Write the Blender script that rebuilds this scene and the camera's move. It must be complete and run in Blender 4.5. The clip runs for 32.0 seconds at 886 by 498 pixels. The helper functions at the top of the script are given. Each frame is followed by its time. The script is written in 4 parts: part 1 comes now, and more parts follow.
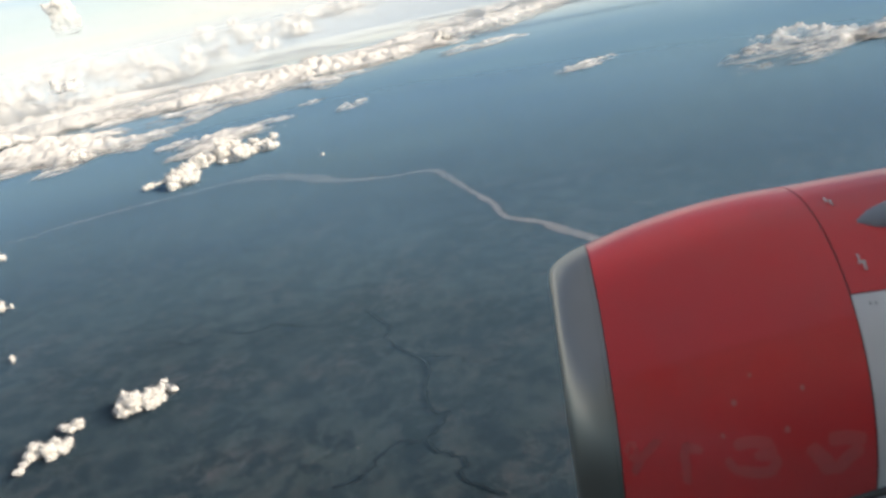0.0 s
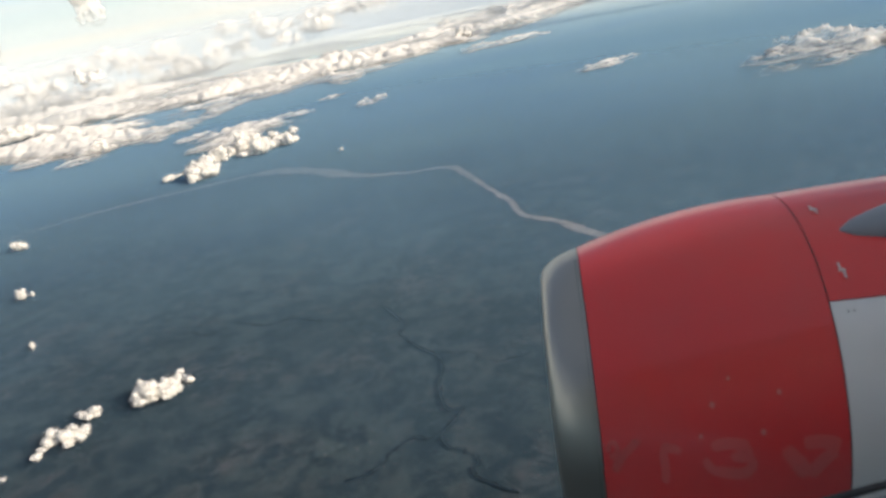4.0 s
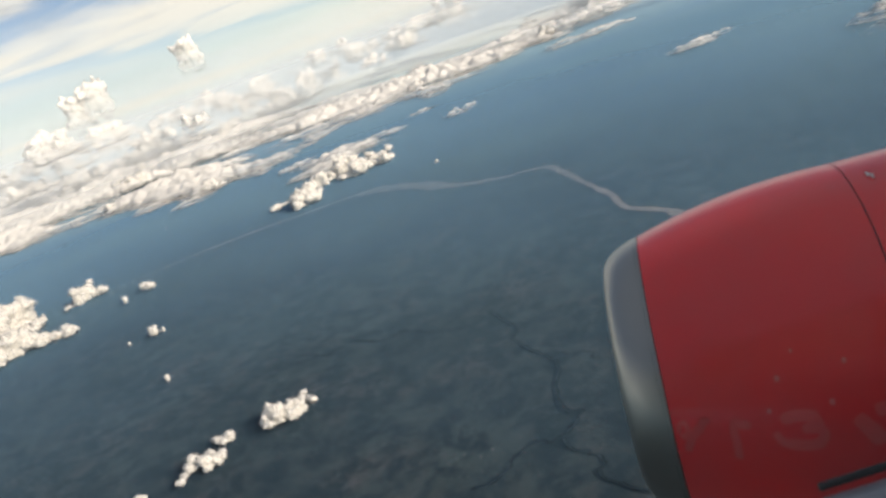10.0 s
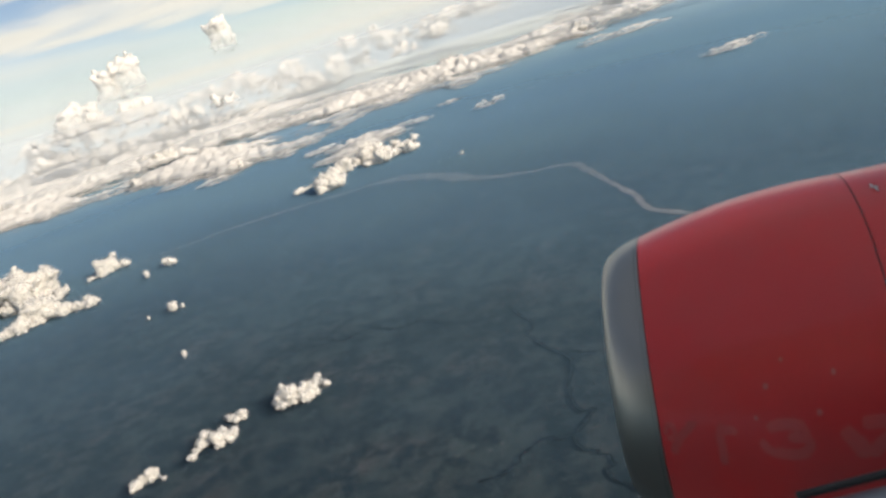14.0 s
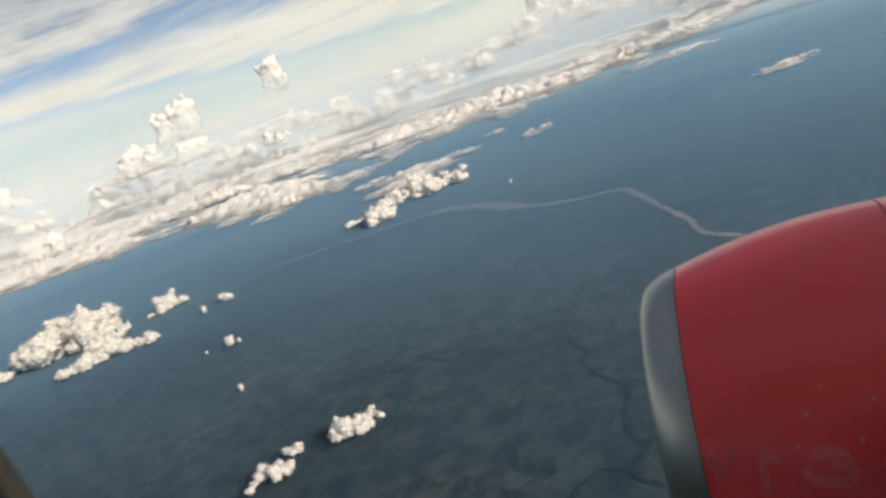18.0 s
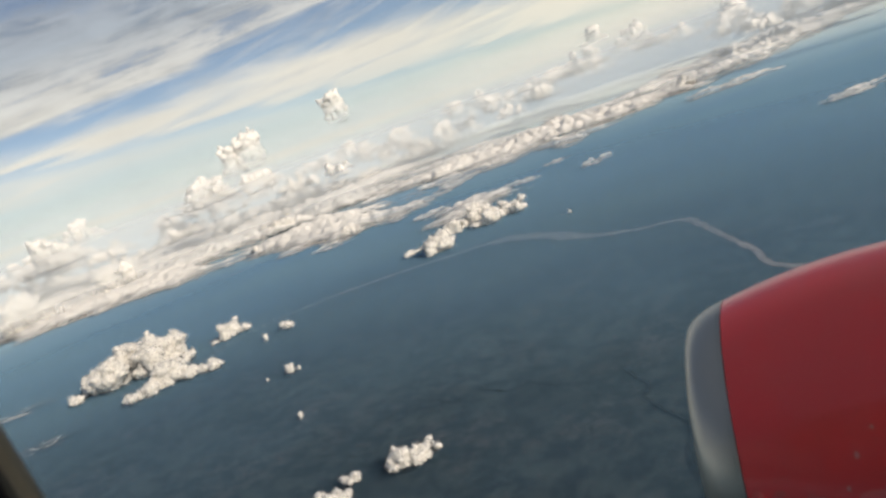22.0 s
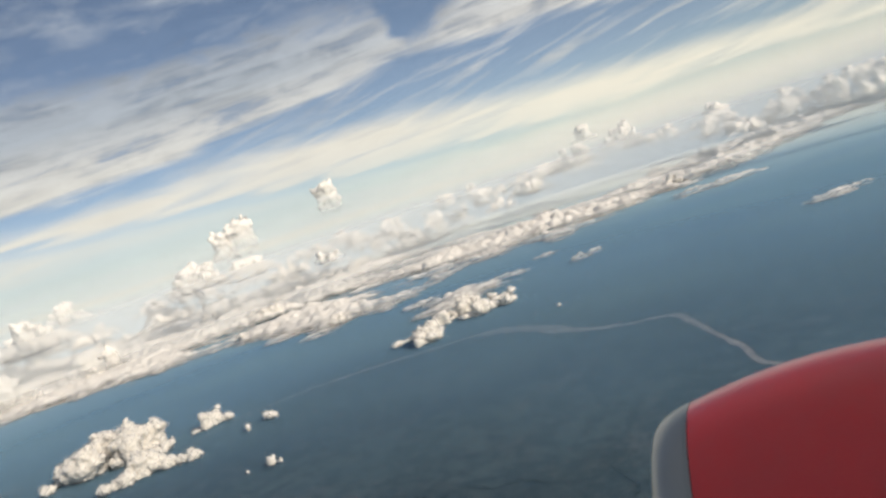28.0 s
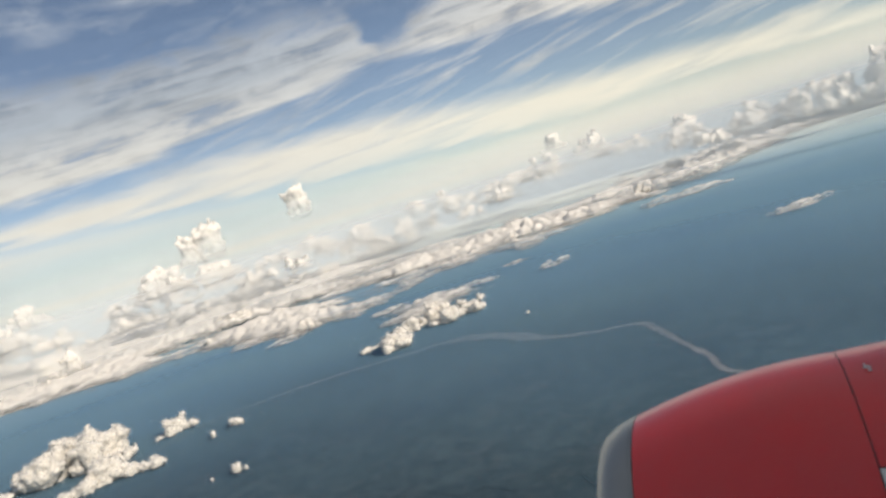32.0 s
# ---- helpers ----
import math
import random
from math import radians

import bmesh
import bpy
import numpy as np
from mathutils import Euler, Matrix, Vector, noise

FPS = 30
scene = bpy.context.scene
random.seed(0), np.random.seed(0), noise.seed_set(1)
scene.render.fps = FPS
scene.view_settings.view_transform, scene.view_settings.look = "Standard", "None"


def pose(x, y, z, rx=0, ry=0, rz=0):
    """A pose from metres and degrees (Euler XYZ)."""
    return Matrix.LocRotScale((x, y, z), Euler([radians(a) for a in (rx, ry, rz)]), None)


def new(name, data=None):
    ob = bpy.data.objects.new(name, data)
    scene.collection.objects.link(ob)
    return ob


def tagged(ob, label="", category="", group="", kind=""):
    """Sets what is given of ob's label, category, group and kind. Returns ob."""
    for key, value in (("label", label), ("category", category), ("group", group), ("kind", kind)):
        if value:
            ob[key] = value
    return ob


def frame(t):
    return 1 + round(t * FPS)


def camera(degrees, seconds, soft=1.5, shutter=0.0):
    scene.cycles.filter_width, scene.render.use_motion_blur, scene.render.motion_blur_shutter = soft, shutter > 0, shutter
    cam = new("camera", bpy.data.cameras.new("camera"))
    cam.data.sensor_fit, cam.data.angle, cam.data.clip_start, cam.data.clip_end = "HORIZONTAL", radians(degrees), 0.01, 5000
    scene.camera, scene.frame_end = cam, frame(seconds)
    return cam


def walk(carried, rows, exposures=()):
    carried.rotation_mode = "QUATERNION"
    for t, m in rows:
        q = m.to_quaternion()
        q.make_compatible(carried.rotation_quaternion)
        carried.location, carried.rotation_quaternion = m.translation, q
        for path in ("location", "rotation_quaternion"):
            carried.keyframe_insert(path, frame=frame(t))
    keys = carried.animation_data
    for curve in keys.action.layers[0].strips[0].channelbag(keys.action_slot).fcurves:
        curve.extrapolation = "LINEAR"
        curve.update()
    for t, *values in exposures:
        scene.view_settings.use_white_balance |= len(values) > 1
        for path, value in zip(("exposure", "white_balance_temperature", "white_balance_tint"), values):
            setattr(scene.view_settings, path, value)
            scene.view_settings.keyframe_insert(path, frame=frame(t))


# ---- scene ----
cam = camera(60.6, 32.0, 2.6)
cam.data.dof.use_dof = True          # set on the far land: the window surround close by is out of focus
cam.data.dof.focus_distance, cam.data.dof.aperture_fstop = 900.0, 2.4
PATH = [
    (0, pose(-0.3404, 0.4802, 299.9570, 69.28, 11.53, -16.47)),
    (0.5, pose(-0.3169, 0.4467, 299.9549, 69.40, 11.45, -16.33)),
    (1, pose(-0.3127, 0.4294, 299.9700, 69.34, 11.37, -16.23)),
    (1.5, pose(-0.2929, 0.4032, 299.9799, 69.26, 11.28, -16.19)),
    (2, pose(-0.2930, 0.3913, 300.0025, 68.94, 11.17, -16.11)),
    (2.5, pose(-0.2722, 0.3741, 299.9862, 69.28, 11.12, -15.63)),
    (3, pose(-0.2581, 0.3740, 300.0021, 69.08, 11.02, -16.46)),
    (3.5, pose(-0.2272, 0.3661, 300.0151, 68.67, 10.91, -16.43)),
    (4, pose(-0.2379, 0.3549, 299.9826, 69.35, 10.87, -14.85)),
    (4.5, pose(-0.2111, 0.3383, 299.9713, 69.44, 10.88, -14.19)),
    (6.5, pose(-0.1604, 0.3109, 299.9640, 69.69, 9.48, -14.07)),
    (7, pose(-0.1407, 0.3005, 299.9596, 70.08, 9.60, -14.24)),
    (7.5, pose(-0.1276, 0.2922, 299.9539, 70.06, 9.88, -13.69)),
    (8, pose(-0.1068, 0.2848, 299.9568, 69.91, 10.06, -13.67)),
    (8.5, pose(-0.1636, 0.1839, 299.9736, 70.34, 10.75, -9.92)),
    (9, pose(-0.1798, 0.0603, 299.9694, 70.71, 11.44, -4.56)),
    (9.5, pose(-0.0754, 0.1016, 299.9853, 70.80, 17.73, -8.60)),
    (10, pose(-0.0548, 0.0977, 299.9919, 71.25, 18.73, -9.17)),
    (10.5, pose(-0.0450, 0.0949, 299.9926, 71.76, 18.16, -8.95)),
    (11, pose(-0.0340, 0.0889, 299.9864, 71.91, 17.55, -8.75)),
    (11.5, pose(-0.0154, 0.0864, 299.9945, 71.42, 16.93, -8.55)),
    (12, pose(-0.0053, 0.0783, 299.9823, 71.50, 16.36, -7.91)),
    (12.5, pose(0.0074, 0.0720, 299.9762, 71.54, 16.22, -7.71)),
    (13, pose(0.0182, 0.0656, 299.9682, 71.53, 16.08, -7.49)),
    (13.5, pose(0.0359, 0.0609, 299.9695, 71.29, 16.18, -7.12)),
    (14, pose(0.0472, 0.0544, 299.9612, 71.36, 16.32, -6.63)),
    (14.5, pose(0.0502, 0.0310, 299.9676, 71.67, 16.47, -6.32)),
    (16.5, pose(0.0671, -0.0656, 299.9882, 71.25, 15.57, -4.96)),
    (17, pose(0.0854, -0.0671, 299.9967, 72.44, 16.73, -3.49)),
    (17.5, pose(0.0789, -0.0741, 299.9739, 74.19, 17.94, -1.30)),
    (18, pose(0.1155, -0.0712, 300.0061, 74.65, 18.76, -3.21)),
    (18.5, pose(0.1145, -0.0752, 299.9940, 77.20, 19.05, -0.51)),
    (19, pose(0.1186, -0.0803, 299.9834, 77.67, 19.28, 0.29)),
    (19.5, pose(0.1364, -0.0869, 299.9778, 77.69, 19.48, 1.16)),
    (20, pose(0.1502, -0.0888, 299.9820, 77.50, 19.56, -0.00)),
    (20.5, pose(0.1561, -0.0912, 299.9794, 77.86, 19.69, 0.40)),
    (21, pose(0.1824, -0.0963, 299.9825, 78.27, 19.81, 1.12)),
    (21.5, pose(0.1945, -0.0991, 299.9829, 78.28, 19.69, 1.37)),
    (22, pose(0.2127, -0.1004, 299.9905, 78.41, 19.57, 1.39)),
    (22.5, pose(0.2191, -0.1048, 299.9828, 78.35, 19.45, 1.90)),
    (23, pose(0.2322, -0.1100, 299.9765, 78.43, 19.33, 2.29)),
    (23.5, pose(0.2419, -0.1121, 299.9768, 78.43, 19.23, 2.80)),
    (24, pose(0.2486, -0.1168, 299.9681, 78.59, 19.14, 3.09)),
    (24.5, pose(0.2699, -0.1208, 299.9695, 78.73, 19.05, 3.35)),
    (26.5, pose(0.2801, -0.1197, 299.9779, 78.66, 18.46, 2.38)),
    (27, pose(0.2957, -0.1239, 299.9747, 79.64, 18.56, 3.08)),
    (27.5, pose(0.3143, -0.0783, 299.9599, 81.63, 18.71, 2.83)),
    (28, pose(0.3545, -0.0354, 299.9473, 85.06, 18.24, 0.78)),
    (28.5, pose(0.3622, -0.0361, 299.9497, 85.13, 18.49, 0.64)),
    (29, pose(0.3914, -0.0390, 299.9570, 84.99, 18.73, -0.39)),
    (29.5, pose(0.4136, -0.0425, 299.9578, 85.40, 18.19, -1.79)),
    (30, pose(0.4291, -0.0444, 299.9596, 85.38, 17.65, -3.19)),
    (30.5, pose(0.4386, -0.0466, 299.9579, 85.30, 17.59, -2.87)),
    (31, pose(0.4495, -0.0501, 299.9532, 85.15, 17.54, -2.17)),
    (31.5, pose(0.4632, -0.0526, 299.9526, 84.94, 17.49, -1.39)),
    (32, pose(0.4632, -0.0528, 299.9519, 84.86, 17.43, -1.54)),
]
walk(cam, PATH, [(0, 1.12), (4, 1.08), (8, 1.01), (10, 0.86), (17, 0.78), (20, 0.63), (25, 0.64), (30, 0.68)])

# ---------------------------------------------------------------- light
SUN_AZ, SUN_EL = 137.0, 26.0         # degrees from +y towards +x, and above the horizon
VEIL = 0.87                          # strength of the high ice cloud
world = bpy.data.worlds.new("world")
scene.world = world
world.use_nodes = True
wn, wl = world.node_tree.nodes, world.node_tree.links
sky = wn.new("ShaderNodeTexSky")
sky.sky_type, sky.sun_disc = "NISHITA", False
sky.sun_elevation, sky.sun_rotation = radians(SUN_EL), radians(SUN_AZ)
sky.altitude, sky.air_density, sky.dust_density, sky.ozone_density = 4500, 1.1, 0.3, 0.7
wn["Background"].inputs["Strength"].default_value = 0.056
wl.new(sky.outputs[0], wn["Background"].inputs["Color"])


def wnode(kind, *inputs, operation=None, use_clamp=False):
    """A node of the world's shader; inputs are values or sockets."""
    n = wn.new(kind)
    if operation:
        n.operation = operation
    if use_clamp:
        n.use_clamp = True
    for socket, v in zip(n.inputs, inputs):
        if hasattr(v, "is_output"):
            wl.new(v, socket)
        elif v is not None:
            socket.default_value = v
    return n


def wmath(op, a, b=0.0, clamp=False):
    return wnode("ShaderNodeMath", a, b, operation=op, use_clamp=clamp).outputs[0]


def wramp(fac, *stops):
    n = wnode("ShaderNodeValToRGB", fac)
    e = n.color_ramp.elements
    while len(e) < len(stops):
        e.new(0.5)
    for el, (p, c) in zip(e, stops):
        el.position, el.color = p, (*c, 1) if isinstance(c, tuple) else (c, c, c, 1)
    return n.outputs[0]


# high ice cloud in belts: every belt has its lower and upper edge, in degrees over the horizon, along the compass
way = wn.new("ShaderNodeTexCoord").outputs["Generated"]
axes = wnode("ShaderNodeSeparateXYZ", way).outputs
azimuth = wmath("MULTIPLY", wmath("ARCTAN2", axes[0], axes[1]), 180 / math.pi)
height = wmath("MULTIPLY", wmath("ARCSINE", axes[2]), 180 / math.pi)


def wnoise(along, across, lean, detail, bend, shift, rough=0.6):
    """Noise drawn out along the belts; lean: degrees of height that its fibres rise for each degree of azimuth."""
    up = wmath("SUBTRACT", height, wmath("MULTIPLY", azimuth, lean))
    v = wnode("ShaderNodeCombineXYZ", wmath("MULTIPLY", azimuth, along), wmath("MULTIPLY", up, across), shift).outputs[0]
    n = wnode("ShaderNodeTexNoise", v)
    n.inputs["Scale"].default_value, n.inputs["Detail"].default_value = 1.0, detail
    n.inputs["Roughness"].default_value, n.inputs["Distortion"].default_value = rough, bend
    return n.outputs["Fac"]


def wedge(*points):
    """The height of an edge, in degrees, along the azimuth."""
    f = wramp(wmath("MULTIPLY", wmath("ADD", azimuth, 60.0), 1 / 120), *[((a + 60) / 120, (h + 10) / 40) for a, h in points])
    return wmath("SUBTRACT", wmath("MULTIPLY", f, 40.0), 10.0)


def wstep(v, a, b):
    n = wnode("ShaderNodeMapRange", v, a, b, 0.0, 1.0)
    n.interpolation_type = "SMOOTHSTEP"
    return n.outputs[0]


def wbelt(h, low, high, soft_low, soft_high):
    over = wstep(wmath("SUBTRACT", h, low), -soft_low, soft_low)
    under = wstep(wmath("SUBTRACT", high, h), -soft_high, soft_high)
    return wmath("MULTIPLY", over, under)


def wsum(a, *more):
    for b in more:
        a = wmath("ADD", a, b)
    return a


broad = wnoise(0.055, 0.30, 0.0, 3, 0.4, 1.7)
fibre = wnoise(0.085, 1.30, 0.05, 8, 0.7, 4.2)
combed = wnoise(0.10, 0.85, 0.17, 5, 0.7, 7.9, 0.55)
lump = wnoise(0.24, 0.55, 0.05, 8, 0.5, 3.1, 0.56)
swell = wmath("ADD", wmath("MULTIPLY", wmath("SUBTRACT", broad, 0.5), 2.2), wmath("MULTIPLY", wmath("SUBTRACT", fibre, 0.5), 1.6))
h = wmath("ADD", height, swell)
hl = wmath("ADD", wmath("ADD", height, wmath("MULTIPLY", wmath("SUBTRACT", lump, 0.5), 5.0)), wmath("MULTIPLY", wmath("SUBTRACT", fibre, 0.5), 2.0))
lane = wedge((-40, 4.6), (-28, 4.0), (-18, 3.5), (-8, 2.6), (0, 1.9), (30, 1.2))
blue_low = wedge((-40, 5.4), (-28, 5.5), (-17, 5.9), (-5, 6.0), (4, 4.9), (13, 4.3), (21, 3.6), (33, 2.3), (45, 1.6))
blue_top = wedge((-40, 6.4), (-27, 7.0), (-20, 7.2), (-14, 8.3), (-7, 9.0), (-1, 10.2), (10, 9.2), (18, 7.9), (24, 7.2), (45, 6.0))
grey_top = wedge((-45, 14.4), (-20, 13.7), (-6, 14.2), (-2, 13.4), (0, 10.6), (2, 11.0), (6, 13.5), (14, 13.8), (24, 12.5), (34, 8.0), (45, 7.0))
# the deep cream belt with a thin grey-blue lane under it, the fibres over it, the lumpy grey belt, scraps above
cream = wmath("MULTIPLY", wbelt(h, wmath("ADD", lane, 0.22), blue_low, 0.50, 1.0), wramp(wsum(wmath("MULTIPLY", fibre, 0.6), wmath("MULTIPLY", combed, 0.4)), (0.38, 0.55), (0.55, 1.0)))
under = wmath("MULTIPLY", wbelt(h, -30.0, wmath("SUBTRACT", lane, 0.22), 0.5, 0.50), wramp(wsum(wmath("MULTIPLY", fibre, 0.6), wmath("MULTIPLY", broad, 0.4)), (0.36, 0.58), (0.60, 0.94)))
fibres = wmath("MULTIPLY", wbelt(h, blue_low, blue_top, 0.6, 0.6), wramp(combed, (0.50, 0.0), (0.62, 0.28), (0.74, 0.65)))
fibres = wmath("MULTIPLY", fibres, wmath("MAXIMUM", wstep(azimuth, -30.0, 2.0), 0.45))
grey_belt = wmath("MULTIPLY", wmath("MULTIPLY", wstep(wmath("SUBTRACT", h, blue_top), -0.5, 0.6), wstep(wmath("SUBTRACT", grey_top, hl), -1.1, 1.1)), wramp(wsum(wmath("MULTIPLY", lump, 0.35), wmath("MULTIPLY", fibre, 0.40), wmath("MULTIPLY", combed, 0.25)), (0.37, 0.40), (0.46, 0.82), (0.54, 1.0)))
scraps = wmath("MULTIPLY", wbelt(height, 14.0, 25.0, 1.8, 5.0), wramp(wsum(wmath("MULTIPLY", lump, 0.5), wmath("MULTIPLY", broad, 0.5)), (0.47, 0.06), (0.56, 0.35), (0.64, 0.75)))
# second term lightens the unseen sky overhead, added for more ambient light
thin = wsum(wmath("MULTIPLY", wstep(height, -1.0, 3.0), 0.10), wmath("MULTIPLY", wstep(height, 24.0, 42.0), 0.40))
low_air = wramp(wmath("MULTIPLY", wmath("ADD", height, 10.0), 0.05), (0.30, 1.0), (0.52, 0.92), (0.60, 0.30), (0.70, 0.0))
ice = wmath("MAXIMUM", wsum(cream, under, fibres, grey_belt, scraps, thin), low_air, True)
# colour of what the belts send down, from the pale blue-grey under the horizon to cream and then duller white
east = wstep(azimuth, -14.0, 16.0)
hr = wmath("MULTIPLY", wmath("ADD", wmath("ADD", height, wmath("MULTIPLY", wmath("SUBTRACT", fibre, 0.5), 0.9)), 5.0), 0.05)
tone_west = wramp(hr, (0.05, (0.42, 0.51, 0.55)), (0.16, (0.50, 0.57, 0.58)), (0.225, (0.57, 0.61, 0.58)), (0.240, (0.66, 0.64, 0.55)), (0.260, (0.57, 0.62, 0.59)), (0.36, (0.58, 0.64, 0.62)), (0.45, (0.72, 0.70, 0.63)), (0.53, (0.75, 0.71, 0.62)), (0.60, (0.68, 0.66, 0.60)), (0.70, (0.57, 0.57, 0.55)), (0.82, (0.38, 0.42, 0.46)), (1.0, (0.32, 0.36, 0.42)))
tone_east = wramp(hr, (0.05, (0.27, 0.35, 0.41)), (0.13, (0.36, 0.43, 0.48)), (0.20, (0.54, 0.57, 0.56)), (0.235, (0.72, 0.69, 0.60)), (0.27, (0.76, 0.73, 0.62)), (0.36, (0.78, 0.74, 0.62)), (0.45, (0.80, 0.75, 0.62)), (0.60, (0.72, 0.69, 0.61)), (0.74, (0.60, 0.59, 0.56)), (1.0, (0.44, 0.46, 0.48)))
blendw = wn.new("ShaderNodeMix")
blendw.data_type = "RGBA"
for socket, v in ((blendw.inputs[0], east), (blendw.inputs[6], tone_west), (blendw.inputs[7], tone_east)):
    wl.new(v, socket)
relief = wramp(wsum(wmath("MULTIPLY", lump, 0.55), wmath("MULTIPLY", fibre, 0.45)), (0.38, 0.76), (0.50, 1.0), (0.60, 1.10))
flat = wmath("SUBTRACT", 1.0, wstep(height, 3.0, 9.0))
veil = wnode("ShaderNodeBackground", blendw.outputs[2], wmath("MULTIPLY", VEIL, wmath("ADD", wmath("MULTIPLY", relief, wmath("SUBTRACT", 1.0, flat)), flat)))
mixed = wnode("ShaderNodeMixShader", ice, wn["Background"].outputs[0], veil.outputs[0])
wl.new(mixed.outputs[0], wn["World Output"].inputs["Surface"])
sun = new("sun", bpy.data.lights.new("sun", "SUN"))
sun.data.energy, sun.data.angle, sun.data.color = 4.2, radians(9.0), (1.0, 0.87, 0.71)
sun_way = Vector((math.sin(radians(SUN_AZ)) * math.cos(radians(SUN_EL)),
                  math.cos(radians(SUN_AZ)) * math.cos(radians(SUN_EL)), math.sin(radians(SUN_EL))))
sun.rotation_euler = sun_way.to_track_quat("Z", "Y").to_euler()
sun.location = (0, 0, 340)


# ---------------------------------------------------------------- materials
class Mat:
    """A small builder for node materials."""

    def __init__(self, name):
        self.m = bpy.data.materials.new(name)
        self.m.use_nodes = True
        self.t = self.m.node_tree
        self.bsdf = self.t.nodes["Principled BSDF"]
        self.out = self.t.nodes["Material Output"]
        self.pos = self.t.nodes.new("ShaderNodeTexCoord").outputs["Object"]

    def put(self, socket, value):
        if hasattr(value, "is_output"):
            self.t.links.new(value, socket)
        else:
            socket.default_value = value

    def mapped(self, scale=(1, 1, 1), turn=(0, 0, 0), shift=(0, 0, 0), source=None):
        n = self.t.nodes.new("ShaderNodeMapping")
        self.put(n.inputs["Vector"], source or self.pos)
        n.inputs["Scale"].default_value, n.inputs["Rotation"].default_value = scale, turn
        n.inputs["Location"].default_value = shift
        return n.outputs[0]

    def generated_z(self):
        """0 at the foot of the thing and 1 at its top."""
        n = self.t.nodes.new("ShaderNodeSeparateXYZ")
        self.put(n.inputs[0], self.t.nodes.new("ShaderNodeTexCoord").outputs["Generated"])
        return n.outputs[2]

    def noise(self, scale, detail=4, rough=0.55, vector=None, distortion=0.0):
        n = self.t.nodes.new("ShaderNodeTexNoise")
        self.put(n.inputs["Vector"], vector or self.pos)
        n.inputs["Scale"].default_value, n.inputs["Detail"].default_value = scale, detail
        n.inputs["Roughness"].default_value, n.inputs["Distortion"].default_value = rough, distortion
        return n.outputs["Fac"]

    def cells(self, scale, vector=None, feature="F1"):
        n = self.t.nodes.new("ShaderNodeTexVoronoi")
        n.feature = feature
        self.put(n.inputs["Vector"], vector or self.pos)
        n.inputs["Scale"].default_value = scale
        return n

    def ramp(self, fac, *stops):
        n = self.t.nodes.new("ShaderNodeValToRGB")
        self.put(n.inputs[0], fac)
        e = n.color_ramp.elements
        while len(e) < len(stops):
            e.new(0.5)
        for el, (p, c) in zip(e, stops):
            el.position = p
            el.color = (*c, 1) if isinstance(c, tuple) else (c, c, c, 1)
        return n.outputs[0]

    def math(self, op, a, b=0.0, clamp=False):
        n = self.t.nodes.new("ShaderNodeMath")
        n.operation, n.use_clamp = op, clamp
        self.put(n.inputs[0], a), self.put(n.inputs[1], b)
        return n.outputs[0]

    def mix(self, fac, a, b, mode="MIX"):
        n = self.t.nodes.new("ShaderNodeMix")
        n.data_type, n.blend_type = "RGBA", mode
        self.put(n.inputs[0], fac)
        for s, v in ((n.inputs[6], a), (n.inputs[7], b)):
            self.put(s, (*v, 1) if isinstance(v, tuple) else v)
        return n.outputs[2]

    def bump(self, height, strength, distance):
        n = self.t.nodes.new("ShaderNodeBump")
        n.inputs["Strength"].default_value, n.inputs["Distance"].default_value = strength, distance
        self.put(n.inputs["Height"], height)
        self.put(self.bsdf.inputs["Normal"], n.outputs[0])
        return n.outputs[0]

    def set(self, **kw):
        for k, v in kw.items():
            s = self.bsdf.inputs[k.replace("_", " ")]
            self.put(s, (*v, 1) if isinstance(v, tuple) and len(v) == 3 else v)
        return self

    def shader(self, kind, **kw):
        n = self.t.nodes.new(kind)
        for k, v in kw.items():
            self.put(n.inputs[k], (*v, 1) if isinstance(v, tuple) and len(v) == 3 else v)
        return n.outputs[0]

    def blend(self, fac, a, b):
        n = self.t.nodes.new("ShaderNodeMixShader")
        self.put(n.inputs[0], fac), self.put(n.inputs[1], a), self.put(n.inputs[2], b)
        return n.outputs[0]

    def finish(self, shader):
        self.t.links.new(shader, self.out.inputs["Surface"])
        return self.m


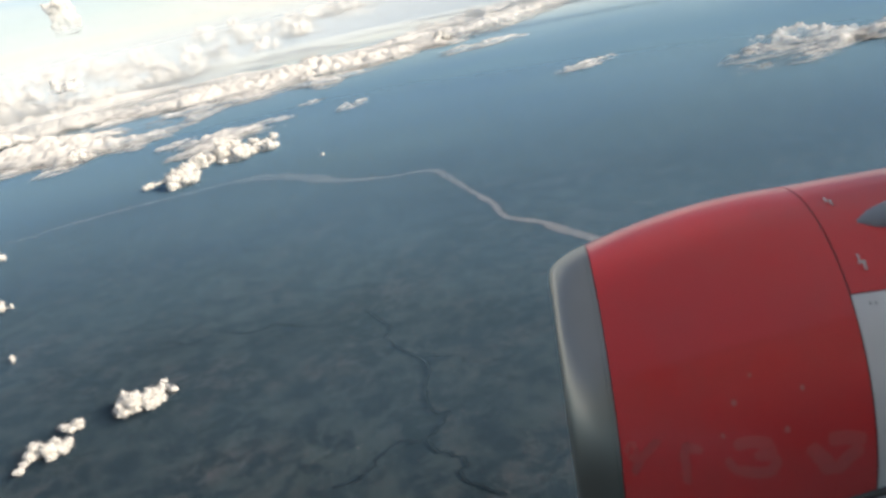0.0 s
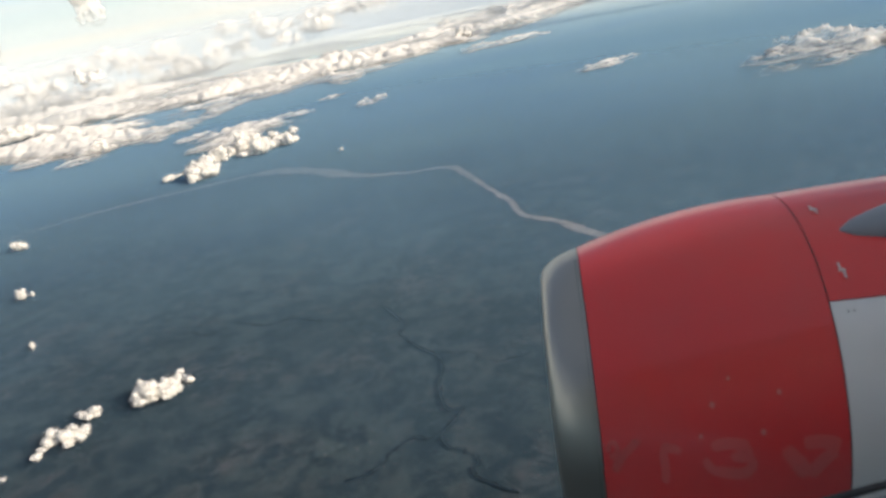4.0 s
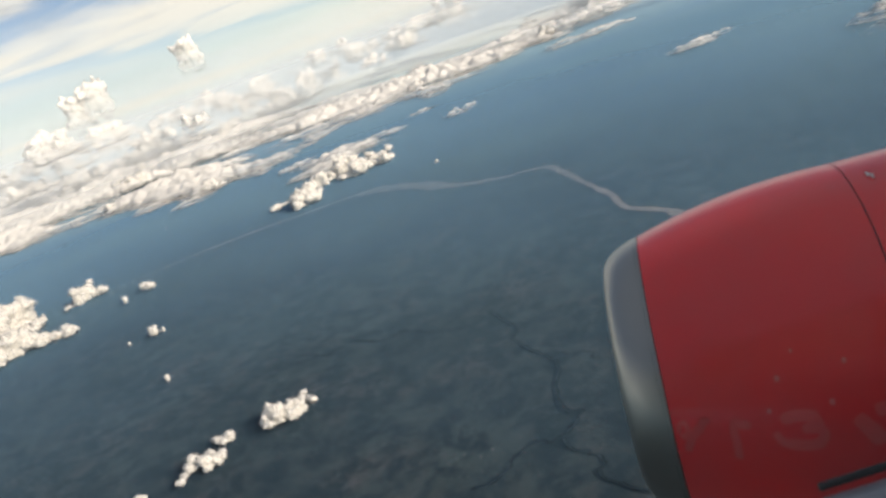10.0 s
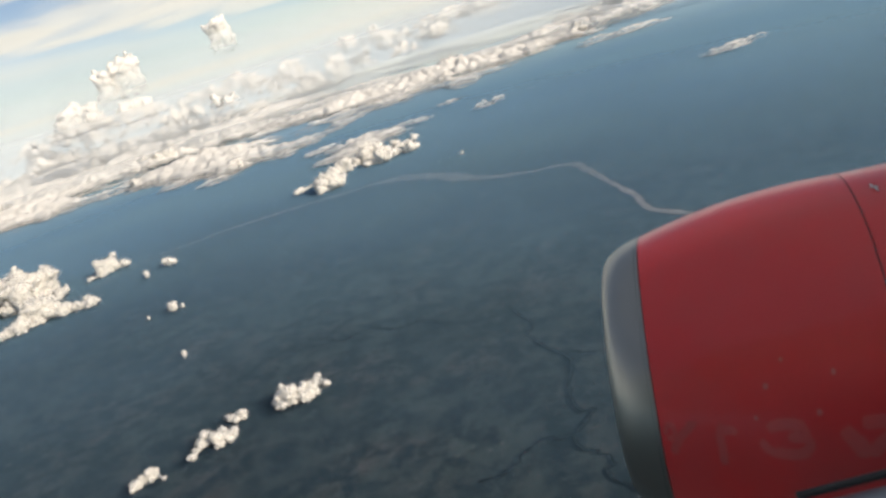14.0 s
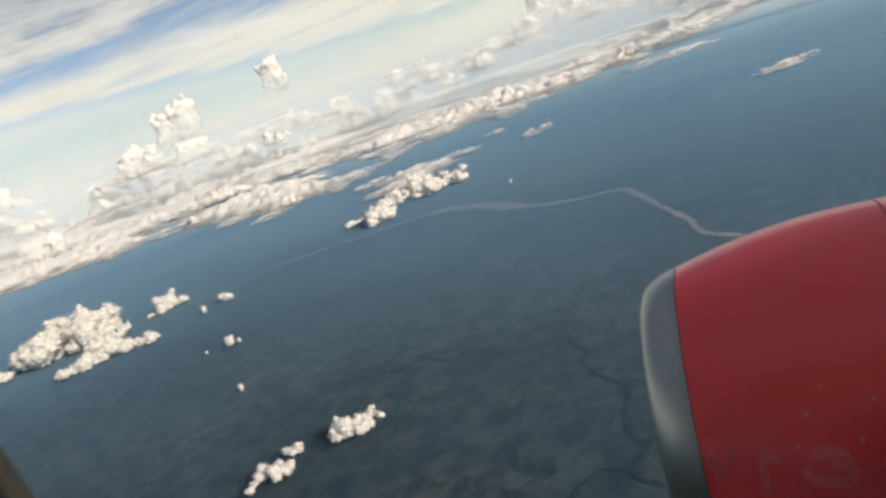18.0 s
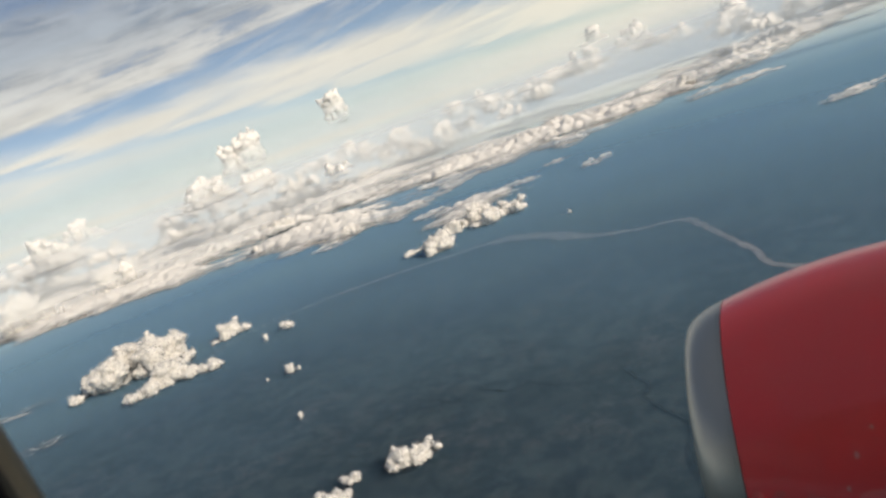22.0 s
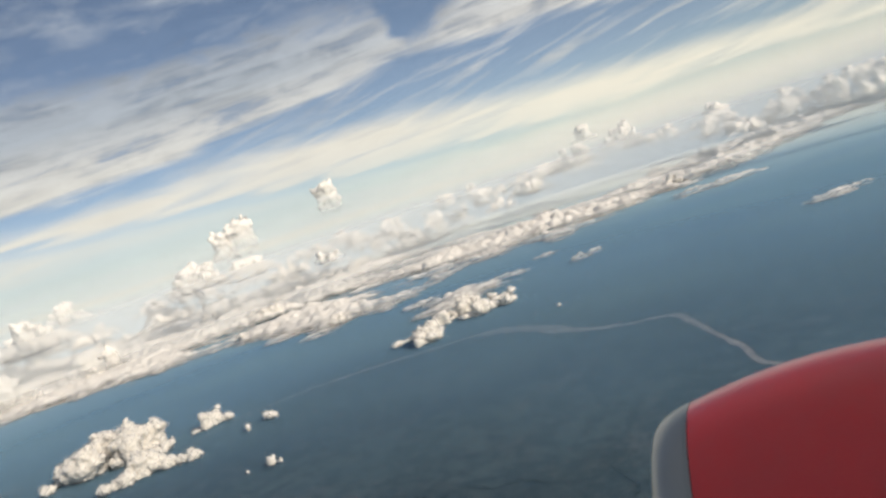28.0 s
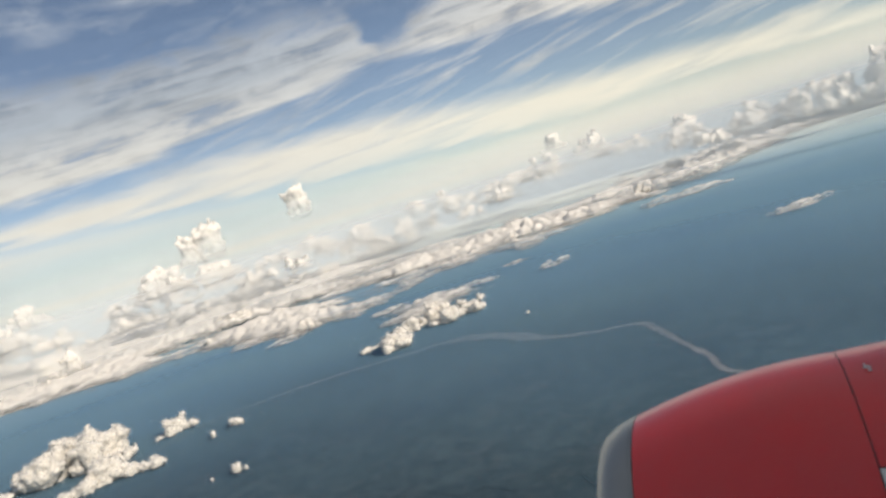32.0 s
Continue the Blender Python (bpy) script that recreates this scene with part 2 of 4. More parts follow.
def make_ground():
    m = Mat("farmland")
    broad = m.noise(0.008, 4, 0.55, None, 0.3)
    patch = m.noise(0.034, 9, 0.70, None, 0.4)
    fine = m.noise(0.26, 7, 0.72, None, 0.5)
    hue = m.noise(0.009, 5, 0.6, m.mapped((1, 1, 1), (0, 0, 0), (210, 640, 0)), 0.3)
    wood, scrub = (0.010, 0.020, 0.028), (0.022, 0.034, 0.041)
    soil = m.mix(m.ramp(hue, (0.42, 0.0), (0.58, 1.0)), (0.036, 0.049, 0.052), (0.050, 0.049, 0.052))
    base = m.mix(m.ramp(patch, (0.38, 0.0), (0.52, 1.0)), wood, scrub)
    base = m.mix(m.ramp(m.math("ADD", m.math("MULTIPLY", patch, 0.6), m.math("MULTIPLY", broad, 0.4)), (0.47, 0.0), (0.58, 0.85)), base, soil)
    clump = m.math("ADD", m.math("MULTIPLY", fine, 0.55), m.math("MULTIPLY", patch, 0.45))
    base = m.mix(m.ramp(clump, (0.42, 0.9), (0.475, 0.0)), base, wood)
    base = m.mix(m.ramp(clump, (0.53, 0.0), (0.60, 0.6)), base, soil)
    fields = m.cells(0.085, m.mapped((1, 0.7, 1), (0, 0, 0.5)))
    tone = m.t.nodes.new("ShaderNodeRGBToBW")
    m.put(tone.inputs[0], fields.outputs["Color"])
    base = m.mix(m.ramp(broad, (0.45, 0.04), (0.62, 0.22)), base, tone.outputs[0], "SOFT_LIGHT")
    for scale, shift, wide, keep in ((0.0075, (0, 0, 0), 0.024, 0.9), (0.016, (350, 120, 0), 0.034, 0.7)):
        wind = m.noise(scale, 6, 0.62, m.mapped((1, 1.3, 1), (0, 0, 0.6), shift), 1.2)
        line = m.ramp(m.math("ABSOLUTE", m.math("SUBTRACT", wind, 0.5)), (0.0, 1.0), (wide * 0.5, 0.7), (wide, 0.0))
        base = m.mix(m.math("MULTIPLY", line, m.ramp(hue, (0.45, 0.0), (0.55, keep))), base, (0.009, 0.019, 0.024))
    bare = m.ramp(m.noise(0.24, 3, 0.5, m.mapped((1, 1, 1), (0, 0, 0), (400, 90, 0))), (0.67, 0.0), (0.73, 0.8))
    base = m.mix(m.math("MULTIPLY", bare, m.ramp(m.noise(0.012, 3, 0.5, m.mapped((1, 1, 1), (0, 0, 0), (90, 0, 0))), (0.54, 0.0), (0.64, 1.0))), base, (0.23, 0.20, 0.17))
    m.set(Base_Color=base, Roughness=0.95, Specular_IOR_Level=0.1)
    return m.m


def make_river(name, dark, mid, light):
    m = Mat(name)
    sand = m.noise(0.02, 5, 0.6, m.mapped((1.0, 1.0, 1)))
    col = m.ramp(sand, (0.35, dark), (0.55, mid), (0.75, light))
    m.set(Base_Color=col, Roughness=0.6, Specular_IOR_Level=0.25)
    m.bump(sand, 0.2, 0.5)
    bed = m.t.nodes.new("ShaderNodeAttribute")
    bed.attribute_name = "bed"
    cut = m.math("ADD", bed.outputs["Fac"], m.math("MULTIPLY", m.math("SUBTRACT", m.noise(0.09, 5, 0.65), 0.5), 1.1))
    return m.finish(m.blend(m.ramp(cut, (0.05, 0.0), (0.45, 0.75), (0.85, 1.0)), m.shader("ShaderNodeBsdfTransparent"), m.bsdf.outputs[0]))


def make_cloud(name, white, through_light, grain, depth, thin_edge=False, torn=False, faint=False):
    m = Mat(name)
    n = m.noise(grain, 6, 0.6)
    n2 = m.noise(grain * 0.2, 3, 0.5)
    col = m.mix(m.ramp(n2, (0.3, 0.0), (0.7, 1.0)), tuple(c * 0.94 for c in white), white)
    m.bump(n, 0.12, 0.4 / grain)
    m.set(Base_Color=col, Roughness=1.0, Specular_IOR_Level=0.0, Subsurface_Weight=0.7, Subsurface_Scale=depth)
    m.bsdf.inputs["Subsurface Radius"].default_value = (1.0, 1.0, 1.0)
    t = m.shader("ShaderNodeBsdfTranslucent", Color=white)
    body = m.blend(through_light, m.bsdf.outputs[0], t)
    if thin_edge:                       # the layer's own thickness, stored with the mesh, lets the light through at ragged edges
        thick = m.t.nodes.new("ShaderNodeAttribute")
        thick.attribute_name = "thickness"
        rag = m.math("ADD", thick.outputs["Fac"], m.math("MULTIPLY", m.math("SUBTRACT", m.noise(grain * 0.6, 7, 0.68, m.mapped((0.30, 1.0, 1), (0, 0, 0.10)), 0.8), 0.5), 1.5))
        body = m.blend(m.ramp(rag, (0.05, 0.0), (0.40, 0.45), (0.85, 0.97)), m.shader("ShaderNodeBsdfTransparent"), body)
    if faint:                           # haze on the far cloud put into its opacity: see-through foot, denser top
        body = m.blend(m.ramp(m.math("ADD", m.generated_z(), m.math("MULTIPLY", m.math("SUBTRACT", m.noise(grain * 0.4, 4, 0.6), 0.5), 0.3)), (0.05, 0.0), (0.38, 0.40), (0.80, 0.85)), m.shader("ShaderNodeBsdfTransparent"), body)
    if torn:                            # only scraps of mist are left of the outermost skin
        body = m.blend(m.ramp(m.noise(grain * 1.1, 6, 0.65), (0.48, 0.0), (0.70, 0.45)), m.shader("ShaderNodeBsdfTransparent"), body)
    return m.finish(body)


def make_paint(name, colour, rough, coat=0.8, streak=0.12, coat_rough=0.08, dusty=0.0):
    m = Mat(name)
    n = m.noise(2.2, 5, 0.6)
    g = m.noise(40, 3, 0.6)
    dull = tuple(min(1, c * (1 - streak) + 0.02) for c in colour)
    col = m.mix(m.ramp(n, (0.35, 0.0), (0.70, 1.0)), colour, dull)
    m.set(Base_Color=col, Roughness=m.math("ADD", m.math("MULTIPLY", n, 0.14), rough - 0.07), Coat_Weight=coat,
          Coat_Roughness=coat_rough, Specular_IOR_Level=0.4, Sheen_Weight=dusty, Sheen_Roughness=0.25)
    m.bump(g, 0.02, 0.01)
    return m.m


def make_metal(name, colour, rough, metal=0.55):
    m = Mat(name)
    n = m.noise(3.0, 5, 0.65, m.mapped((1, 1, 2.5)))
    m.set(Base_Color=m.mix(n, colour, tuple(c * 0.8 for c in colour)), Metallic=metal,
          Roughness=m.math("ADD", m.math("MULTIPLY", n, 0.12), rough - 0.06))
    return m.m


def make_plain(name, colour, rough, vary=0.12, grain=30.0):
    m = Mat(name)
    n = m.noise(grain, 4, 0.6)
    m.set(Base_Color=m.mix(n, tuple(c * (1 - vary) for c in colour), tuple(min(1, c * (1 + vary)) for c in colour)),
          Roughness=rough)
    m.bump(n, 0.08, 0.004)
    return m.m


GROUND = make_ground()
RIVER = make_river("silty_water", (0.24, 0.185, 0.16), (0.31, 0.25, 0.22), (0.38, 0.32, 0.29))
STREAM = make_river("wooded_bank", (0.006, 0.014, 0.018), (0.008, 0.017, 0.021), (0.012, 0.021, 0.024))
CLOUD = make_cloud("cumulus_white", (0.72, 0.70, 0.66), 0.28, 0.25, 6.0)
FAR_CLOUD = make_cloud("far_cumulus_white", (0.88, 0.86, 0.82), 0.20, 0.12, 10.0, False, False, True)
FRINGE = make_cloud("cumulus_fringe", (0.96, 0.95, 0.93), 0.40, 0.16, 5.0, False, True)
DECK = make_cloud("stratus_white", (0.81, 0.79, 0.76), 0.25, 0.06, 4.0, True)
RED = make_paint("red_paint", (0.82, 0.014, 0.014), 0.42, 0.7, 0.14, 0.12, 0.0)
PALER_RED = make_paint("paler_red_paint", (0.84, 0.080, 0.074), 0.46, 0.7, 0.25, 0.12, 0.0)
CAP = make_paint("pale_red_paint", (0.74, 0.14, 0.13), 0.45, 0.3)
WHITE = make_paint("white_paint", (0.86, 0.85, 0.83), 0.40)
SKIN = make_paint("white_skin_paint", (0.82, 0.81, 0.79), 0.35)
GREY = make_paint("grey_paint", (0.25, 0.27, 0.30), 0.40, 0.4)
LIP = make_metal("polished_aluminium", (0.42, 0.40, 0.36), 0.36, 1.0)
STEEL = make_metal("bare_steel", (0.75, 0.72, 0.67), 0.4)
DARK = make_plain("dark_seal", (0.035, 0.033, 0.032), 0.7)
BLACK = make_plain("black_rubber", (0.008, 0.008, 0.009), 0.8)
CREAM = make_plain("cream_plastic", (0.86, 0.76, 0.47), 0.5, 0.05)
OLIVE = make_plain("grey_plastic", (0.035, 0.034, 0.028), 0.55, 0.08)
BROWN = make_plain("brown_plastic", (0.11, 0.094, 0.062), 0.5, 0.08)


# ---------------------------------------------------------------- mesh helpers
def mesh_of(name, verts, faces, material, smooth=True):
    me = bpy.data.meshes.new(name)
    me.from_pydata([tuple(map(float, v)) for v in verts], [], [tuple(map(int, f)) for f in faces])
    me.materials.append(material)
    if smooth:
        me.polygons.foreach_set("use_smooth", [True] * len(me.polygons))
    me.update()
    return me


def fast_mesh(name, verts, faces, material, smooth=True):
    """The same for large arrays of faces with equal corner counts."""
    verts, faces = np.asarray(verts, np.float32), np.asarray(faces, np.int32)
    n = faces.shape[1]
    me = bpy.data.meshes.new(name)
    me.vertices.add(len(verts)), me.loops.add(faces.size), me.polygons.add(len(faces))
    me.vertices.foreach_set("co", verts.ravel())
    me.loops.foreach_set("vertex_index", faces.ravel())
    me.polygons.foreach_set("loop_start", np.arange(0, faces.size, n, dtype=np.int32))
    me.polygons.foreach_set("use_smooth", np.full(len(faces), smooth))
    me.materials.append(material)
    me.update(calc_edges=True)
    me.validate()
    return me


def part(name, data, parent, label=""):
    """Links a mesh as one part under a thing or under a part."""
    ob = new(name, data)
    ob.parent = parent
    return tagged(ob, label) if label else ob


def scatter(ix, iy, seed):
    v = np.sin(ix * 127.1 + iy * 311.7 + seed * 74.7) * 43758.5453
    return v - np.floor(v)


def value_noise(x, y, seed=0):
    ix, iy = np.floor(x), np.floor(y)
    fx, fy = x - ix, y - iy
    fx, fy = fx * fx * (3 - 2 * fx), fy * fy * (3 - 2 * fy)
    a, b = scatter(ix, iy, seed), scatter(ix + 1, iy, seed)
    c, d = scatter(ix, iy + 1, seed), scatter(ix + 1, iy + 1, seed)
    return (a * (1 - fx) + b * fx) * (1 - fy) + (c * (1 - fx) + d * fx) * fy


def fbm(x, y, octaves=4, seed=0):
    total, amp, norm = 0, 1.0, 0
    for k in range(octaves):
        total = total + amp * value_noise(x * 2**k, y * 2**k, seed + k)
        norm, amp = norm + amp, amp * 0.5
    return total / norm


def domes(x, y, seed=0):
    """Round heads side by side, as on the top of a cauliflower: 1 in a head's middle, 0 between heads."""
    ix, iy = np.floor(x), np.floor(y)
    best = np.full(np.shape(x), 9.0)
    for dx in (-1, 0, 1):
        for dy in (-1, 0, 1):
            px = ix + dx + 0.1 + 0.8 * scatter(ix + dx, iy + dy, seed)
            py = iy + dy + 0.1 + 0.8 * scatter(ix + dx, iy + dy, seed + 9)
            best = np.minimum(best, (px - x) ** 2 + (py - y) ** 2)
    return np.clip(1 - best, 0, 1)


def ball(level):
    bm = bmesh.new()
    bmesh.ops.create_icosphere(bm, subdivisions=level, radius=1)
    v = np.array([p.co[:] for p in bm.verts])
    f = np.array([[p.index for p in q.verts] for q in bm.faces])
    bm.free()
    return v, f


BALLS = {k: ball(k) for k in (1, 2, 3)}


def heaps(centres, radii, levels, solid, floor, seed):
    """Many lumpy balls in one mesh, cut flat at the height of the floor."""
    vs, fs, ws, at = [], [], [], 0
    for c, r, k, w in zip(centres, radii, levels, solid):
        v, f = BALLS[k]
        lump = 1 + 0.62 * (fbm(v[:, 0] * 2.1 + v[:, 2] * 1.3 + c[0], v[:, 1] * 2.1 - v[:, 2] * 1.1 + c[1], 3, seed) - 0.5)
        p = v * lump[:, None] * r * (1.15, 1.15, 0.80) + c
        low = p[:, 2] < floor
        p[low, 2] = floor - (floor - p[low, 2]) * 0.10
        vs.append(p), fs.append(f + at), ws.append(np.full(len(v), w))
        at += len(v)
    return np.concatenate(vs), np.concatenate(fs), np.concatenate(ws)


def skin_of(ob, cell, coarse, fine, grow=0.0):
    """Melts the heads of a heap cloud into one skin and covers it with small round billows."""
    m = ob.modifiers.new("skin", "REMESH")
    m.mode, m.voxel_size, m.use_smooth_shade = "VOXEL", cell, True
    for kind, size, strength in (("broad", coarse * 2.6, coarse * 1.3), ("billow", coarse * 1.7, -coarse * 0.8), ("curd", coarse * 0.75, -fine * 0.9)):
        t = bpy.data.textures.new(kind, "CLOUDS" if kind == "broad" else "VORONOI")
        t.noise_scale = size
        d = ob.modifiers.new(kind, "DISPLACE")
        d.texture, d.strength, d.texture_coords, d.mid_level = t, strength, "LOCAL", 0.5 if kind == "broad" else 0.35
    if grow:
        d = ob.modifiers.new("grow", "DISPLACE")
        d.strength, d.mid_level = grow, 0.0


def cumulus(name, x, y, z, long, deep, high, heads, seed, turn=0.0, label="", material=None, group="", rich=True, grain=(0.30, 0.52), lift=0.35):
    """A heap cloud: heads of very unequal size strewn over an uneven oval, smaller heads on those, and a flat base at height z."""
    rng = np.random.RandomState(seed)
    cs, rs, ks, ws = [], [], [], []
    ct, st = math.cos(turn), math.sin(turn)
    bend = rng.uniform(-0.5, 0.5)
    crest = [rng.uniform(-0.6, 0.6) for _ in range(3)]
    for i in range(heads):
        q = (i + 0.5) / heads * 2 - 1 if heads > 1 else 0.0
        q = np.clip(q + rng.normal(0, 0.10), -1, 1)
        px = q * 0.44 * long
        py = (rng.normal(0, 0.20) + bend * (q * q - 0.4)) * deep
        rise = max(math.exp(-((q - c) / 0.28) ** 2) for c in crest)
        rise = (0.30 + 0.70 * rise) * (1 - 0.5 * abs(q) ** 3)
        r = high * rng.uniform(*grain) * (0.45 + 0.55 * rise)
        c = np.array([x + px * ct - py * st, y + px * st + py * ct, z + r * 0.3 + high * rng.uniform(0.1, 2.0 * lift) * rise])
        cs.append(c), rs.append(r), ks.append(2), ws.append(1.0)
        if c[2] - z > r:                                   # the column that carries a high head
            n = int((c[2] - z) / (0.8 * r)) + 1
            for j in range(n):
                cs.append(np.array([c[0], c[1], z + (c[2] - z) * (j + 0.4) / n])), rs.append(r * 1.05), ks.append(1), ws.append(0.9)
        for _ in range(7 if rich else 6):
            d = rng.normal(size=3)
            d[2] = abs(d[2]) * 0.9
            d[1] -= 0.25
            d /= np.linalg.norm(d)
            r2 = r * rng.uniform(0.34, 0.62)
            c2 = c + d * r * (1, 1, 0.85) * rng.uniform(0.8, 1.08)
            cs.append(c2), rs.append(r2), ks.append(1), ws.append(0.75)
            for _ in range(1 if rich else 3):
                e = rng.normal(size=3)
                e[2] = abs(e[2])
                e = e + d * 0.8
                e /= np.linalg.norm(e)
                r3 = r2 * rng.uniform(0.28, 0.52)
                cs.append(c2 + e * r2 * 0.95), rs.append(r3), ks.append(1), ws.append(rng.uniform(0.22, 0.5))
    mains = [(c, q) for c, q, k in zip(list(cs), list(rs), ws) if k == 1.0]
    for (c, q), (d, p) in zip(mains, mains[1:]):           # low cloud that ties neighbouring heads together
        low = 0.62 * min(p, q)
        n = int(math.dist(c[:2], d[:2]) / (0.7 * low)) + 1
        for i in range(n + 1):
            e = c + (d - c) * (i / n)
            cs.append(np.array([e[0], e[1], z + low * 0.6])), rs.append(low), ks.append(1), ws.append(0.6)
    v, f, w = heaps(cs, rs, ks, ws, z, seed)
    o = np.array([x, y, z])
    cell = math.hypot(x, y) * (0.0014 if rich else 0.0016)
    me = fast_mesh(name, v - o, f, material or CLOUD)
    ob = new(name, me)
    ob.location = o
    skin_of(ob, cell, high * (0.10 if rich else 0.15), high * (0.035 if rich else 0.05))
    if material is None:
        fringe = part("fringe", me, ob, "thin ragged cloud fringe")
        fringe.material_slots[0].link = "OBJECT"
        fringe.material_slots[0].material = FRINGE
        skin_of(fringe, cell * 1.2, high * 0.14, high * 0.05, cell * 1.6)
    return tagged(ob, label or "white heaped cumulus cloud with a flat grey base", "cloud", group)


def stratus(name, x0, x1, y0, y1, nx, ny, base, thick, cover, seed, label, cell=60.0, group="", material=None, solid=1.0, drawn=1.0, deepen=1.0):
    """A low layer of cloud over an oblong: cover(x, y) is above 0 where there is cloud, and grows inwards."""
    xs, ys = np.meshgrid(np.linspace(x0, x1, nx), y0 + (y1 - y0) * np.linspace(0, 1, ny) ** 1.3)
    m = cover(xs, ys)
    bx = xs * drawn + 25 * (fbm(xs / 70, ys / 70, 3, seed + 3) - 0.5)
    by = ys * deepen + 25 * (fbm(xs / 70 + 9, ys / 70, 3, seed + 4) - 0.5)
    top = 0.45 * domes(bx / cell, by / cell, seed) + 0.30 * domes(bx / cell * 2.3, by / cell * 2.3, seed + 1) \
        + 0.25 * domes(bx / cell * 5.1, by / cell * 5.1, seed + 2)
    grow = np.clip(m, 0, 1) ** 0.8
    h = thick * grow * (0.05 + 1.5 * top ** 1.4 * (0.25 + 1.1 * fbm(xs / 200, ys / 200, 4, seed + 5)))
    keep = m > 0
    n = nx * ny
    zt, zb = base + h, base - 0.12 * h
    v = np.concatenate([np.stack([xs, ys, zt], -1).reshape(-1, 3), np.stack([xs, ys, zb], -1).reshape(-1, 3)])
    i = np.arange(n).reshape(ny, nx)
    q = np.stack([i[:-1, :-1], i[:-1, 1:], i[1:, 1:], i[1:, :-1]], -1).reshape(-1, 4)
    k = keep.ravel()
    q = q[k[q].any(1)]
    q = np.concatenate([q, q[:, ::-1] + n])
    used = np.unique(q)
    back = np.zeros(2 * n, np.int64)
    back[used] = np.arange(len(used))
    o = np.array([(x0 + x1) / 2, (y0 + y1) / 2, base])
    me = fast_mesh(name, v[used] - o, back[q], material or DECK)
    at = me.attributes.new("thickness", "FLOAT", "POINT")
    at.data.foreach_set("value", np.tile(np.clip(m * solid, 0, 1).ravel(), 2)[used].astype(np.float32))
    ob = new(name, me)
    ob.location = o
    return tagged(ob, label, "cloud", group)


# ---------------------------------------------------------------- ground, river, distance
def build_ground():
    rings = np.r_[0, 60, 120, 200, np.linspace(280, 2600, 80), np.linspace(2700, 4980, 24)]
    spokes = 220
    a = np.linspace(0, 2 * np.pi, spokes, endpoint=False)
    v = [(0, 0, 0)]
    for r in rings[1:]:
        x, y = r * np.cos(a), r * np.sin(a)
        z = 3.0 * (fbm(x / 160, y / 160, 4, 5) - 0.5)
        v += list(zip(x, y, z))
    f = [(0, 1 + i, 1 + (i + 1) % spokes) for i in range(spokes)]
    for k in range(len(rings) - 2):
        b = 1 + k * spokes
        f += [(b + i, b + spokes + i, b + spokes + (i + 1) % spokes, b + (i + 1) % spokes) for i in range(spokes)]
    ob = new("ground", mesh_of("ground", v, f, GROUND))
    return tagged(ob, "dark blue-grey hazy farmland and forest seen from high above", "ground", kind="structure")


def smooth_line(points, steps):
    """A Catmull-Rom line through the points."""
    p = np.array(points, float)
    p = np.vstack([2 * p[0] - p[1], p, 2 * p[-1] - p[-2]])
    out = []
    for i in range(1, len(p) - 2):
        for t in np.linspace(0, 1, steps, endpoint=False):
            out.append(0.5 * (2 * p[i] + (p[i + 1] - p[i - 1]) * t + (2 * p[i - 1] - 5 * p[i] + 4 * p[i + 1] - p[i + 2]) * t**2
                              + (3 * p[i] - p[i - 1] - 3 * p[i + 1] + p[i + 2]) * t**3))
    out.append(p[-2])
    return np.array(out)


def build_river():
    # x, y and width of the bed, from downstream to the far bend and on into the haze
    course = [(340, 560, 8), (318, 660, 12), (298, 735, 17), (288, 785, 11), (264, 838, 8), (270, 905, 9), (266, 990, 10),
              (263, 1080, 14), (256, 1140, 18), (228, 1162, 10), (195, 1172, 8), (150, 1205, 13), (105, 1262, 20),
              (50, 1360, 22), (0, 1420, 30), (-50, 1445, 15), (-120, 1450, 15), (-250, 1455, 17), (-390, 1440, 17),
              (-540, 1370, 17), (-640, 1150, 14)]
    line = smooth_line([c[:2] for c in course], 12)
    wide = np.interp(np.linspace(0, 1, len(line)), np.linspace(0, 1, len(course)), [(1.05 if c[0] > 200 else 1.45) * c[2] for c in course])
    d = np.gradient(line, axis=0)
    d /= np.linalg.norm(d, axis=1, keepdims=True)
    side = np.stack([-d[:, 1], d[:, 0]], -1)
    k = np.arange(len(line))
    left = wide * (0.5 + 0.62 * (fbm(k / 3.5, k * 0, 3, 21) - 0.5))
    right = wide * (0.5 + 0.62 * (fbm(k / 3.5, k * 0, 3, 22) - 0.5))
    v, f = [], []
    for i, (p, s) in enumerate(zip(line, side)):
        for w, z in ((-right[i] * 1.25, 1.4), (-right[i] * 0.75, 1.6), (-right[i] * 0.3, 1.75), (left[i] * 0.3, 1.75), (left[i] * 0.75, 1.6), (left[i] * 1.25, 1.4)):
            v.append((p[0] + s[0] * w, p[1] + s[1] * w, z))
        if i:
            b = 6 * (i - 1)
            f += [(b + j, b + j + 1, b + j + 7, b + j + 6) for j in range(5)]
    me = mesh_of("river", v, f, RIVER)
    at = me.attributes.new("bed", "FLOAT", "POINT")
    at.data.foreach_set("value", [k * q for k in np.interp(line[:, 0], (-500, -250, 0, 240, 300), (0.30, 0.50, 0.9, 1.0, 0.8)) for q in (0.0, 0.65, 1.0, 1.0, 0.65, 0.0)])
    ob = new("river", me)
    return tagged(ob, "wide pale brown silty river winding through dark land", "river", kind="structure")


